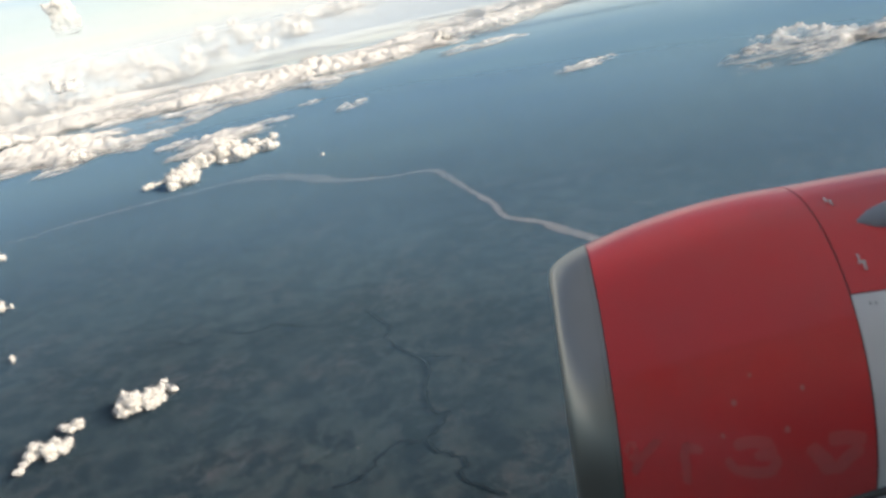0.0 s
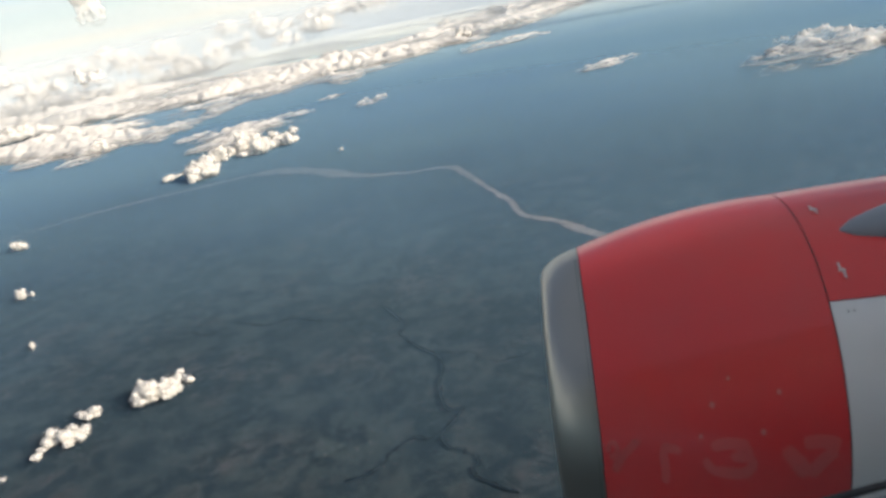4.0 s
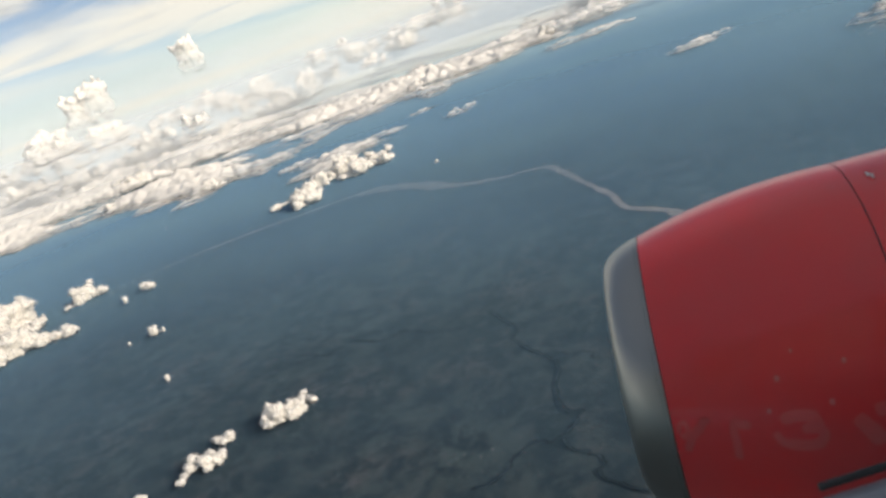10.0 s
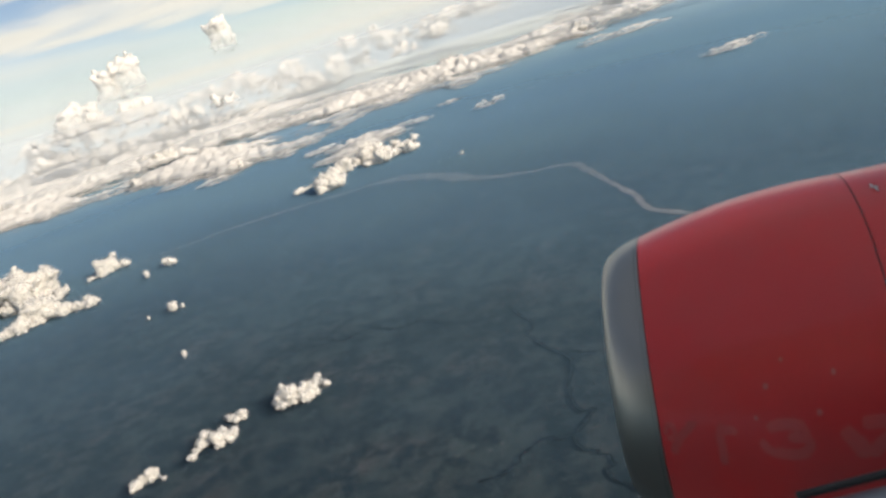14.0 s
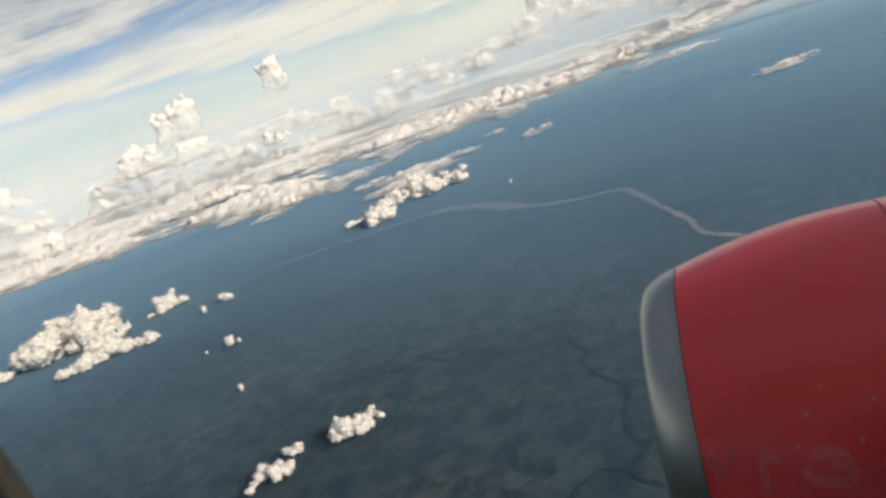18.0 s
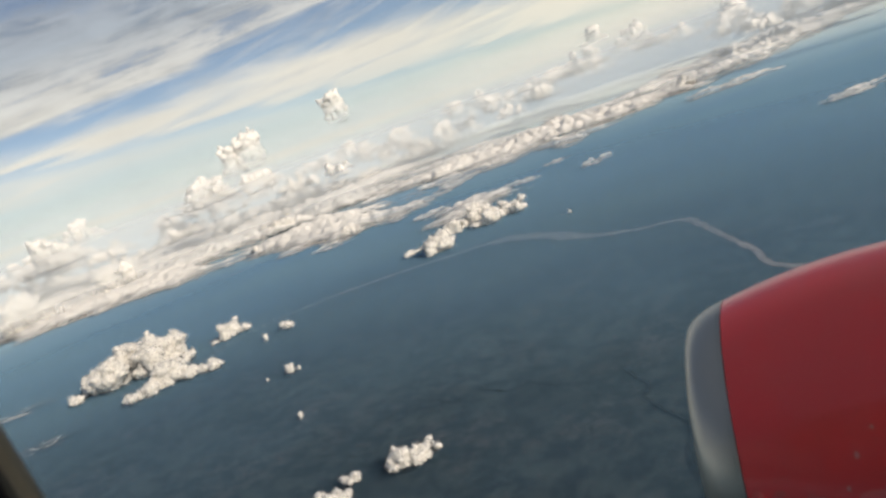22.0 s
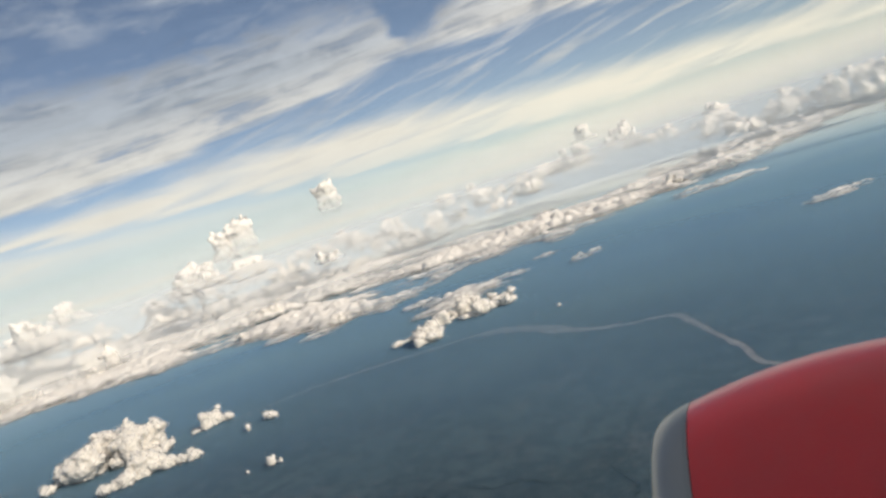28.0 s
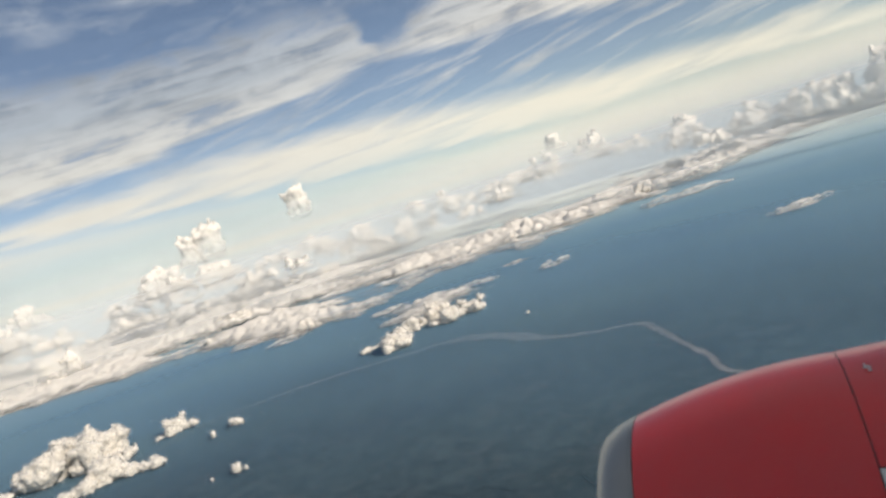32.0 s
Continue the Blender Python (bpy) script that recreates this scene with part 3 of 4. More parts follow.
def build_stream(line, wide):
    """A dark wooded stream that winds through the near land."""
    line = smooth_line(line, 14)
    k = np.arange(len(line))
    line = line + 13.0 * np.stack([fbm(k / 6.0, k * 0, 3, 61) - 0.5, fbm(k / 6.0, k * 0 + 7, 3, 62) - 0.5], -1)
    d = np.gradient(line, axis=0)
    d /= np.linalg.norm(d, axis=1, keepdims=True)
    side = np.stack([-d[:, 1], d[:, 0]], -1)
    w = wide * 0.46 * (0.10 + 1.8 * fbm(k / 1.7, k * 0, 3, 63))
    v = [(p[0] + s[0] * q * b, p[1] + s[1] * q * b, z) for p, s, b in zip(line, side, w) for q, z in ((-0.9, 1.75), (-0.4, 1.95), (0.4, 1.95), (0.9, 1.75))]
    f = [(4 * i + j, 4 * i + j + 1, 4 * i + j + 5, 4 * i + j + 4) for i in range(len(line) - 1) for j in range(3)]
    me = mesh_of("stream", v, f, STREAM)
    at = me.attributes.new("bed", "FLOAT", "POINT")
    at.data.foreach_set("value", [0.0, 0.46, 0.46, 0.0] * len(line))
    return tagged(new("stream", me), "narrow dark wooded stream winding through farmland", "stream", kind="structure")


def build_haze_sheets():
    """Aerial haze imitated by sheets over the far land, thicker and paler with distance."""
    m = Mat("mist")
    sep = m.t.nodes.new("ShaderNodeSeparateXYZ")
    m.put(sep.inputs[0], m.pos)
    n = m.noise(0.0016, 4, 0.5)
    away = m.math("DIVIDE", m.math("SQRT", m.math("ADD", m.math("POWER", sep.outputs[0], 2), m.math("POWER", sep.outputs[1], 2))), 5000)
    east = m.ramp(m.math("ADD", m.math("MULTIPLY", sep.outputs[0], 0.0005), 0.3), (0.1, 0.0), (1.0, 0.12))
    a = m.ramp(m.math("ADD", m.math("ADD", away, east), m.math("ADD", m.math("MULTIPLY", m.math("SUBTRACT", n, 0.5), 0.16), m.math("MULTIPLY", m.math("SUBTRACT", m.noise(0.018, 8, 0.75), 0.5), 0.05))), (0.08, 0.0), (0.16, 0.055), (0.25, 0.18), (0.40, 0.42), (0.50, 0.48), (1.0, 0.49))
    # haze colour painted in by distance, blue near and almost white far out
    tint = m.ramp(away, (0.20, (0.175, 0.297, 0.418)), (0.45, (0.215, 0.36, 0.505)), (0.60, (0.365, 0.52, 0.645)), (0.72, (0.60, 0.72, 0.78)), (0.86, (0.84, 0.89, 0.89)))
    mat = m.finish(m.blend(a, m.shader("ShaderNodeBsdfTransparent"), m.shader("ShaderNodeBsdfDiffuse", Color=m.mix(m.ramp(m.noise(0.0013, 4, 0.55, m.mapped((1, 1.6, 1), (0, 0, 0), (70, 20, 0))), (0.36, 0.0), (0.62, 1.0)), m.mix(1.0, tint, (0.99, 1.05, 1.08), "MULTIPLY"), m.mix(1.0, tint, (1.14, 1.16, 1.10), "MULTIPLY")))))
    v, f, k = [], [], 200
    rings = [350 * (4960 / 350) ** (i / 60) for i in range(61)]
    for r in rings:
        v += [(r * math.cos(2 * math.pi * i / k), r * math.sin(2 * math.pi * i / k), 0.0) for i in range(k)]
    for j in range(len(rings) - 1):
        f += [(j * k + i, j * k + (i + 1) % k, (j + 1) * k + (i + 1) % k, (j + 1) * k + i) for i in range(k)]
    me = mesh_of("haze_sheet", v, f, mat)
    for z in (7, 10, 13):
        ob = new("haze_sheet", me)
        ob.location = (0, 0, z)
        tagged(ob, "see-through blue-grey sheet imitating aerial haze over the far land", "mist", kind="structure")


def build_haze():
    """Imitates haze between near and far clouds: two round curtains, thinner above and below."""
    m = Mat("pale_haze")
    sep = m.t.nodes.new("ShaderNodeSeparateXYZ")
    m.put(sep.inputs[0], m.pos)
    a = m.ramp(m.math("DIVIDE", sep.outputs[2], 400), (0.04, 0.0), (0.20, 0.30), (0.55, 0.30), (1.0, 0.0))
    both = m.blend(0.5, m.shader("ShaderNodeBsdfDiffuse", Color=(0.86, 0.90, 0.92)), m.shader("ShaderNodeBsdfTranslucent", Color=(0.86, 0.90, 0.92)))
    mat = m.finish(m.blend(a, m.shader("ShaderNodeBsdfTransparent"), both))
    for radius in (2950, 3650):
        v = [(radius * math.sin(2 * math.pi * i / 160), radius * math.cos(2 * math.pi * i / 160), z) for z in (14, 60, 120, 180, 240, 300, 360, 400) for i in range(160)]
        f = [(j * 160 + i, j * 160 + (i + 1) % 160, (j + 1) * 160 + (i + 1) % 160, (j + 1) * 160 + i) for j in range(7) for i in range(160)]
        ob = new("haze_curtain", mesh_of("haze_curtain", v, f, mat))
        tagged(ob, "pale see-through curtain imitating haze in front of far clouds", "mist", kind="structure")


build_ground()
build_river()
for line, wide in ((((58, 690), (70, 640), (66, 600), (80, 560), (78, 520), (70, 490), (76, 465), (56, 446), (30, 450), (14, 432), (-12, 425)), 3.4),
                   (((56, 446), (60, 425), (72, 408), (66, 385), (84, 360)), 3.0), (((80, 560), (104, 548), (120, 520), (150, 512)), 2.2),
                   (((-140, 760), (-110, 735), (-82, 742), (-50, 715), (-28, 722), (2, 690)), 3.2)):
    build_stream(line, wide)
build_haze_sheets()
build_haze()


# ---------------------------------------------------------------- clouds
def band_cover(x, y):
    x = x / 1.174
    front = np.interp(x, (-2000, -1200, -700, -400, -100, 150, 480, 750, 1250, 1650), (2200, 2030, 1990, 1830, 2060, 2190, 2300, 2430, 2800, 3150))
    front = 1.174 * front - 60 + 380 * (fbm(x / 240, y / 300, 4, 31) - 0.5) + 260 * (fbm(x / 80, y / 80, 4, 32) - 0.5)
    back = np.interp(x, (-2300, -1100, -400, 50, 480, 900, 1400, 2000), (5400, 5200, 4100, 3640, 3520, 3800, 4400, 4800))
    back = back + 420 * (fbm(x / 480, y / 480, 4, 33) - 0.5)
    holes = 1.4 * (fbm(x / 260, y / 150, 5, 34) - 0.44)
    return np.minimum(np.minimum((y - front) / 210, (back - y) / 420), np.minimum(0.25 + holes * 2.2, (4850 - np.hypot(1.174 * x, y)) / 200))


stratus("cloud_bank", -2700, 2700, 1850, 4840, 800, 430, 16, 36, band_cover, 41,
        "long bank of broken white stratocumulus cloud", 36, solid=1.5, drawn=0.80, deepen=0.50)


rng = np.random.RandomState(77)
count = 0
while count < 64:
    x, y = rng.uniform(-2300, 1900), rng.uniform(1900, 4300)
    if band_cover(np.array([x]), np.array([y]))[0] < rng.uniform(0.15, 0.55):
        continue
    k = y / 2600
    cumulus("cumulus_cloud", x, y, 20 + rng.uniform(0, 8), rng.uniform(45, 150) * k, rng.uniform(35, 65) * k, rng.uniform(14, 38) * k,
            rng.randint(7, 12), 400 + count, rng.uniform(-0.2, 0.3), "white cumulus head rising from the cloud bank", group="heads on the cloud bank",
            rich=False, grain=(0.28, 0.50))
    count += 1


def patch_cover(cx, cy, rx, ry, seed, turn=0.0, rag=0.9):
    def cover(x, y):
        c, s = math.cos(turn), math.sin(turn)
        u, w = ((x - cx) * c + (y - cy) * s) / rx, (-(x - cx) * s + (y - cy) * c) / ry
        return 1 - u * u - w * w + rag * 2.2 * (fbm(x / (rx * 0.30), y / (ry * 0.30), 4, seed) - 0.5) - 0.25
    return cover


WISP = "thin flat white wisp of cloud over dark land"
for x, y, rx, ry, thick, seed, turn in (
        (-43, 1560, 165, 100, 12, 71, 0.55), (-386, 1675, 64, 26, 10, 72, 0.3), (-155, 1646, 60, 30, 8, 73, 0.4),
        (215, 1580, 52, 24, 11, 74, 0.5), (155, 1780, 42, 16, 7, 75, 0.3), (690, 2080, 170, 46, 14, 76, 0.15),
        (855, 1035, 155, 105, 24, 77, 0.5), (645, 1358, 84, 30, 10, 78, 0.3), (1050, 960, 150, 105, 24, 81, 0.2),
        (-805, 1070, 80, 26, 3, 80, 0.2), (-630, 855, 64, 22, 3, 82, 0.1)):
    x, y, rx, ry, thick = (1.2 * q for q in (x, y, rx, ry, thick))
    ext = 2 * max(rx * abs(math.sin(turn)), ry)
    stratus("cloud_wisp", x - 1.5 * rx, x + 1.5 * rx, y - ext, y + ext, 120, 80, 16, thick,
            patch_cover(x, y, rx, ry, seed, turn), seed, WISP, 24, "cloud wisps", None, 0.17 if x < -700 else 0.85 if rx > 190 and x < 0 else 0.50)

# heaps over the land: x, y, length, depth, height, heads, seed, turn
PUFF = "small white cumulus puff floating low over dark land"
HEAP = "large white cumulus heap with bright rounded tops"
ROW = "row of white cumulus heads beside the river"
for x, y, long, deep, high, heads, seed, turn, label, group, rich in (
        (-124, 533, 58, 30, 13, 16, 101, 0.35, PUFF, "near cumulus", True), (-188, 500, 46, 28, 12, 13, 102, 0.3, PUFF, "near cumulus", True),
        (-176, 531, 19, 14, 8, 6, 103, 0.3, PUFF, "near cumulus", True), (-233, 476, 31, 20, 9, 8, 104, 0.3, PUFF, "near cumulus", True),
        (-618, 1102, 205, 90, 46, 18, 105, 0.12, HEAP, "mid cumulus", True), (-515, 994, 150, 48, 26, 16, 106, 0.45, HEAP, "mid cumulus", True),
        (-483, 1175, 72, 33, 22, 7, 107, 0.3, PUFF, "mid cumulus", False), (-364, 1098, 19, 13, 13, 3, 108, 0.3, PUFF, "mid cumulus", False),
        (-393, 1066, 17, 10, 8, 2, 109, 0.3, PUFF, "mid cumulus", False), (-300, 862, 25, 15, 11, 3, 110, 0.3, PUFF, "mid cumulus", False),
        (-335, 862, 13, 8, 6, 2, 111, 0.3, PUFF, "mid cumulus", False), (-255, 698, 15, 10, 7, 2, 112, 0.3, PUFF, "mid cumulus", False),
        (-513, 1285, 13, 10, 9, 2, 113, 0.3, PUFF, "mid cumulus", False), (100, 1227, 24, 16, 8, 3, 114, 0.3, PUFF, "mid cumulus", False),
        (-69, 1425, 350, 50, 23, 26, 115, 0.66, ROW, "mid cumulus", True), (-125, 1286, 56, 34, 26, 8, 116, 0.5, ROW, "mid cumulus", True),
        (-10, 1400, 130, 40, 22, 12, 117, 0.3, ROW, "mid cumulus", True)):
    x, y, long, deep, high = (1.146 * q for q in (x, y, long, deep, high))
    near = group == "near cumulus"
    cumulus("cumulus_cloud", x, y, 12.5, long * (0.92 if near else 1.0), deep * 1.1, high * (0.85 if near else 1.0), int(heads * (1.0 if near else 0.9)), seed, turn, label,
            group=group, rich=rich, grain=(0.30, 0.58) if near else (0.30, 0.60), lift=0.38)


# towers that stand on the far cloud field: azimuth, height of the top over the horizon and of the foot, distance, width
def tower(az, top, foot, dist, wide, heads, seed, label="tall white cumulus tower above the far cloud field", rich=False):
    a = radians(az)
    if foot < -3.4:
        dist = 275 / math.tan(radians(-foot))
    z0, z1 = 300 + dist * math.tan(radians(foot)), 300 + dist * math.tan(radians(top))
    w = dist * math.tan(radians(wide))
    return cumulus("cumulus_tower", dist * math.sin(a), dist * math.cos(a), z0, w, w * 0.6, (z1 - z0) * 1.05, heads * 2, seed, -a,
                   label, FAR_CLOUD, group="cumulus towers", rich=rich, grain=(0.20, 0.40), lift=0.50)


for row in ((-9.4, 2.4, 0.5, 4300, 1.3, 8, 201), (-16.2, 1.6, -0.4, 4300, 1.7, 9, 242), (-17.6, 1.1, -0.7, 4300, 1.6, 5, 203),
            (-16.8, -0.9, -2.1, 3300, 4.0, 10, 204), (-20.8, -0.4, -1.8, 3400, 6.0, 14, 205), (-28.5, 0.1, -1.4, 4200, 4.0, 6, 206),
            (-23.2, -2.2, -3.8, 2700, 5.5, 9, 207), (-19.6, -3.2, -4.2, 2600, 2.6, 5, 208), (-28.2, -3.6, -5.2, 2000, 4.6, 8, 209),
            (-34.0, -3.4, -5.2, 2000, 4.6, 7, 210), (-3.3, -2.3, -3.8, 2800, 4.6, 9, 211), (-0.6, -2.5, -3.5, 2900, 2.6, 5, 212),
            (-13.6, -1.7, -2.3, 3000, 0.8, 2, 213), (-10.8, -2.0, -2.9, 2900, 3.2, 6, 214), (-6.6, -2.7, -3.7, 2700, 2.6, 5, 215),
            (9.0, -0.6, -1.8, 3900, 4.0, 8, 216), (12.6, -0.1, -1.8, 3800, 3.4, 8, 217), (10.2, 0.7, -0.4, 4500, 2.0, 4, 218),
            (6.4, -1.3, -2.0, 4000, 2.6, 5, 219), (19.4, -1.3, -3.0, 4450, 3.4, 11, 220), (24.4, -1.8, -3.2, 4450, 5.0, 15, 221),
            (28.6, -1.3, -3.2, 4450, 4.4, 14, 222), (31.9, -0.9, -3.2, 4450, 3.8, 13, 223), (35.5, -0.8, -3.2, 4450, 4.0, 12, 224),
            (-37.0, 0.0, -2.6, 3300, 6.0, 9, 226), (-31.2, -0.4, -2.2, 3600, 5.0, 8, 227),
            (26.6, -2.0, -3.3, 4300, 4.5, 12, 228), (32.0, -1.8, -3.3, 4300, 5.0, 12, 229)):
    tower(*row)

# low heads far out under the horizon, many on the sunlit side and few on the other
for i in range(56):
    az = rng.uniform(-40, 6) if i < 42 else rng.uniform(6, 46)
    top = rng.uniform(-2.8, -0.9)
    dist = 3300 + 1100 * (top + 2.8) / 1.9 + rng.uniform(-100, 100)
    high, wide = rng.uniform(0.6, 1.2), rng.uniform(3.0, 7.5)
    tower(az, top, top - high, dist, wide, int(1.6 * wide / high) + 2, 500 + i, "low white cloud head far out under the horizon")


def settle(ob, deps):
    """Keeps the finished skin of a heap cloud as its mesh, without the crumbs that came loose from it."""
    me = bpy.data.meshes.new_from_object(ob.evaluated_get(deps), depsgraph=deps)
    n = len(me.vertices)
    e = np.empty(len(me.edges) * 2, np.int32)
    me.edges.foreach_get("vertices", e)
    a, b = e.reshape(-1, 2).T
    tag = np.arange(n)
    while True:
        low = np.minimum(tag[a], tag[b])
        fresh = tag.copy()
        np.minimum.at(fresh, a, low), np.minimum.at(fresh, b, low)
        np.minimum.at(fresh, tag, fresh.copy())
        fresh = fresh[fresh]
        if (fresh == tag).all():
            break
        tag = fresh
    sizes = np.bincount(tag, minlength=n)
    if sizes.max() < n:
        bm = bmesh.new()
        bm.from_mesh(me)
        keep = sizes.argmax()
        bmesh.ops.delete(bm, geom=[v for v, k in zip(bm.verts, tag) if k != keep], context="VERTS")
        bm.to_mesh(me)
        bm.free()
    me.materials.clear()
    me.materials.append(ob.material_slots[0].material)
    ob.modifiers.clear()
    ob.data = me
    ob.material_slots[0].link = "DATA"


deps = bpy.context.evaluated_depsgraph_get()
made = [o for o in scene.objects if o.modifiers]
for ob in made:
    settle(ob, deps)


# ---------------------------------------------------------------- the engine beside the cabin
AXIS_AT = Vector((1.134, 3.922, 297.599))       # middle of the joint between the lip and the red cowl
AFT = Vector((math.cos(-0.365) * math.cos(-0.028), math.sin(-0.365) * math.cos(-0.028), math.sin(-0.028)))
OUT = Vector((0, 0, 1)).cross(AFT).normalized()
UP = AFT.cross(OUT)
SQUASH = 1.022


def on(s, r, theta):
    """A point s metres aft of the joint, r from the axis; 90 degrees is the top and 180 faces the cabin."""
    a = radians(theta)
    return AXIS_AT + AFT * s + (OUT * math.cos(a) + UP * (math.sin(a) * SQUASH)) * r


def cowl_r(s):
    """Outer radius of the cowl."""
    if s < 1.054:
        q = s / 1.054
        return 0.777 + 0.170 * q + 0.176 * q * (1 - q)
    return 0.947 + 0.030 * math.sin(min(1, (s - 1.054) / 1.0) * math.pi / 2) - 0.10 * max(0, (s - 2.0)) ** 1.5


def shell(name, stations, t0, t1, material, turn_steps=96, thick=0.012):
    """A piece of the nacelle's skin between two angles, through (s, r) stations, with its inner face and rims."""
    closed = t1 - t0 >= 360
    cols = turn_steps if closed else turn_steps + 1
    v, f = [], []
    prof = [(s, r) for s, r in stations] + [(s, r - thick) for s, r in reversed(stations)]
    for s, r in prof:
        for i in range(cols):
            v.append(on(s, r, t0 + (t1 - t0) * i / turn_steps))
    n = len(prof)
    for j in range(n):
        k = (j + 1) % n
        for i in range(turn_steps):
            a, b = i, (i + 1) % cols
            f.append((j * cols + a, j * cols + b, k * cols + b, k * cols + a))
    if not closed:
        f.append([j * cols for j in range(n)])
        f.append([j * cols + cols - 1 for j in reversed(range(n))])
    me = mesh_of(name, v, f, material)
    bm = bmesh.new()
    bm.from_mesh(me)
    bmesh.ops.recalc_face_normals(bm, faces=bm.faces)
    for e in bm.edges:
        if len(e.link_faces) == 2 and e.calc_face_angle(0) > 0.6:
            e.smooth = False
    bm.to_mesh(me)
    bm.free()
    return me


engine = tagged(new("jet_engine"), "red jet engine nacelle with a bare grey metal inlet lip", "engine")
lip_line = [(0.0, 0.777), (-0.05, 0.762), (-0.10, 0.742), (-0.145, 0.718), (-0.18, 0.693), (-0.203, 0.668), (-0.214, 0.640),
            (-0.218, 0.608), (-0.214, 0.572), (-0.204, 0.538), (-0.185, 0.508), (-0.15, 0.484), (-0.09, 0.470), (0.0, 0.465)]
v, f = [], []
for s, r in lip_line:
    v += [on(s - 0.003, r, 360 * i / 128) for i in range(128)]
for j in range(len(lip_line) - 1):
    f += [(j * 128 + i, j * 128 + (i + 1) % 128, (j + 1) * 128 + (i + 1) % 128, (j + 1) * 128 + i) for i in range(128)]
part("inlet_lip", mesh_of("inlet_lip", v, f, LIP), engine, "bare grey metal inlet lip")
part("inlet_duct", shell("inlet_duct", [(0.0, 0.465), (0.4, 0.51), (0.9, 0.60)], 0, 360, GREY, 96, 0.01), engine, "grey inlet duct")
part("fan_face", mesh_of("fan_face", [on(0.85, 0.0, 0)] + [on(0.9, 0.60, 360 * i / 48) for i in range(48)],
                         [(0, 1 + i, 1 + (i + 1) % 48) for i in range(48)], DARK, False), engine, "dark fan at the end of the duct")
part("inlet_cowl", shell("inlet_cowl", [(s, cowl_r(s)) for s in np.linspace(0.002, 1.0495, 15)], 0, 360, RED, 128), engine, "glossy red inlet cowl")
part("joint_ring", shell("joint_ring", [(1.040, cowl_r(1.04) - 0.004), (1.066, cowl_r(1.066) - 0.004)], 0, 360, DARK, 128, 0.02), engine, "dark panel joint")
aft = [(s, cowl_r(s)) for s in np.linspace(1.0565, 2.9, 22)]
part("upper_fan_cowl", shell("upper_fan_cowl", aft, 48, 132, RED, 48), engine, "glossy red fan cowl")
part("fan_cowl_door", shell("fan_cowl_door", aft, 132.4, 227.6, WHITE, 56), engine, "white fan cowl door")
part("lower_fan_cowl", shell("lower_fan_cowl", aft, 228, 312, RED, 48), engine, "glossy red fan cowl")
part("fan_cowl_door", shell("fan_cowl_door", aft, 312.4, 407.6, WHITE, 56), engine, "white fan cowl door")
part("exhaust_nozzle", shell("exhaust_nozzle", [(2.85, 0.72), (3.3, 0.62), (3.9, 0.44)], 0, 360, STEEL, 64, 0.02), engine, "bare metal exhaust nozzle")


def box_on(name, s, theta, ds, dt, h, material, bevel=0.004):
    """A small raised block on the cowl, ds long and dt wide, h high."""
    r = cowl_r(s)
    c = on(s, r, theta)
    e1 = (on(s + 0.02, cowl_r(s + 0.02), theta) - c).normalized()
    e2 = (on(s, r, theta + 1) - c).normalized()
    e3 = e1.cross(e2)
    if e3.dot(c - AXIS_AT) < 0:
        e3 = -e3
    bm = bmesh.new()
    bmesh.ops.create_cube(bm, size=1)
    for p in bm.verts:
        p.co = c + e1 * (p.co.x * ds) + e2 * (p.co.y * dt) + e3 * (p.co.z * h)
    bmesh.ops.recalc_face_normals(bm, faces=bm.faces)
    bmesh.ops.bevel(bm, geom=bm.edges[:], offset=bevel, segments=2, affect="EDGES", profile=0.5)
    me = bpy.data.meshes.new(name)
    bm.to_mesh(me)
    bm.free()
    me.materials.append(material)
    return me


# latches, each a recess with a bright hook in two bends
for s, th, turn in ((1.145, 123.6, 1), (1.150, 98.0, 1)):
    latch = part("latch", box_on("latch", s, th, 0.030, 0.085, 0.004, RED), engine, "recessed latch with a bright hook")
    part("hook", box_on("hook", s - 0.006, th - 1.6, 0.011, 0.036, 0.010, STEEL), latch)
    part("hook", box_on("hook", s + 0.006, th + 1.4, 0.010, 0.036, 0.014, STEEL), latch)
    part("pin", box_on("pin", s, th, 0.030, 0.012, 0.016, STEEL, 0.002), latch)

# rivets round the lip's rear edge
bm = bmesh.new()
bmesh.ops.create_cone(bm, cap_ends=True, segments=8, radius1=0.0048, radius2=0.0036, depth=0.003)
RIVET = bpy.data.meshes.new("rivet")
bm.to_mesh(RIVET)
bm.free()
RIVET.materials.append(DARK)
for i in range(66):
    th = 92 + i * 1.9
    ob = part("rivet", RIVET, engine)
    n = (OUT * math.cos(radians(th)) + UP * math.sin(radians(th))).normalized()
    ob.matrix_world = Matrix.Translation(on(-0.020, 0.7715, th)) @ n.to_track_quat("Z", "Y").to_matrix().to_4x4()
for th in (135.2, 135.4):
    for s in (1.12, 1.145):
        ob = part("rivet", RIVET, engine)
        ob.matrix_world = Matrix.Translation(on(s, cowl_r(s), th)) @ (OUT * math.cos(radians(th)) + UP * math.sin(radians(th))).to_track_quat("Z", "Y").to_matrix().to_4x4()


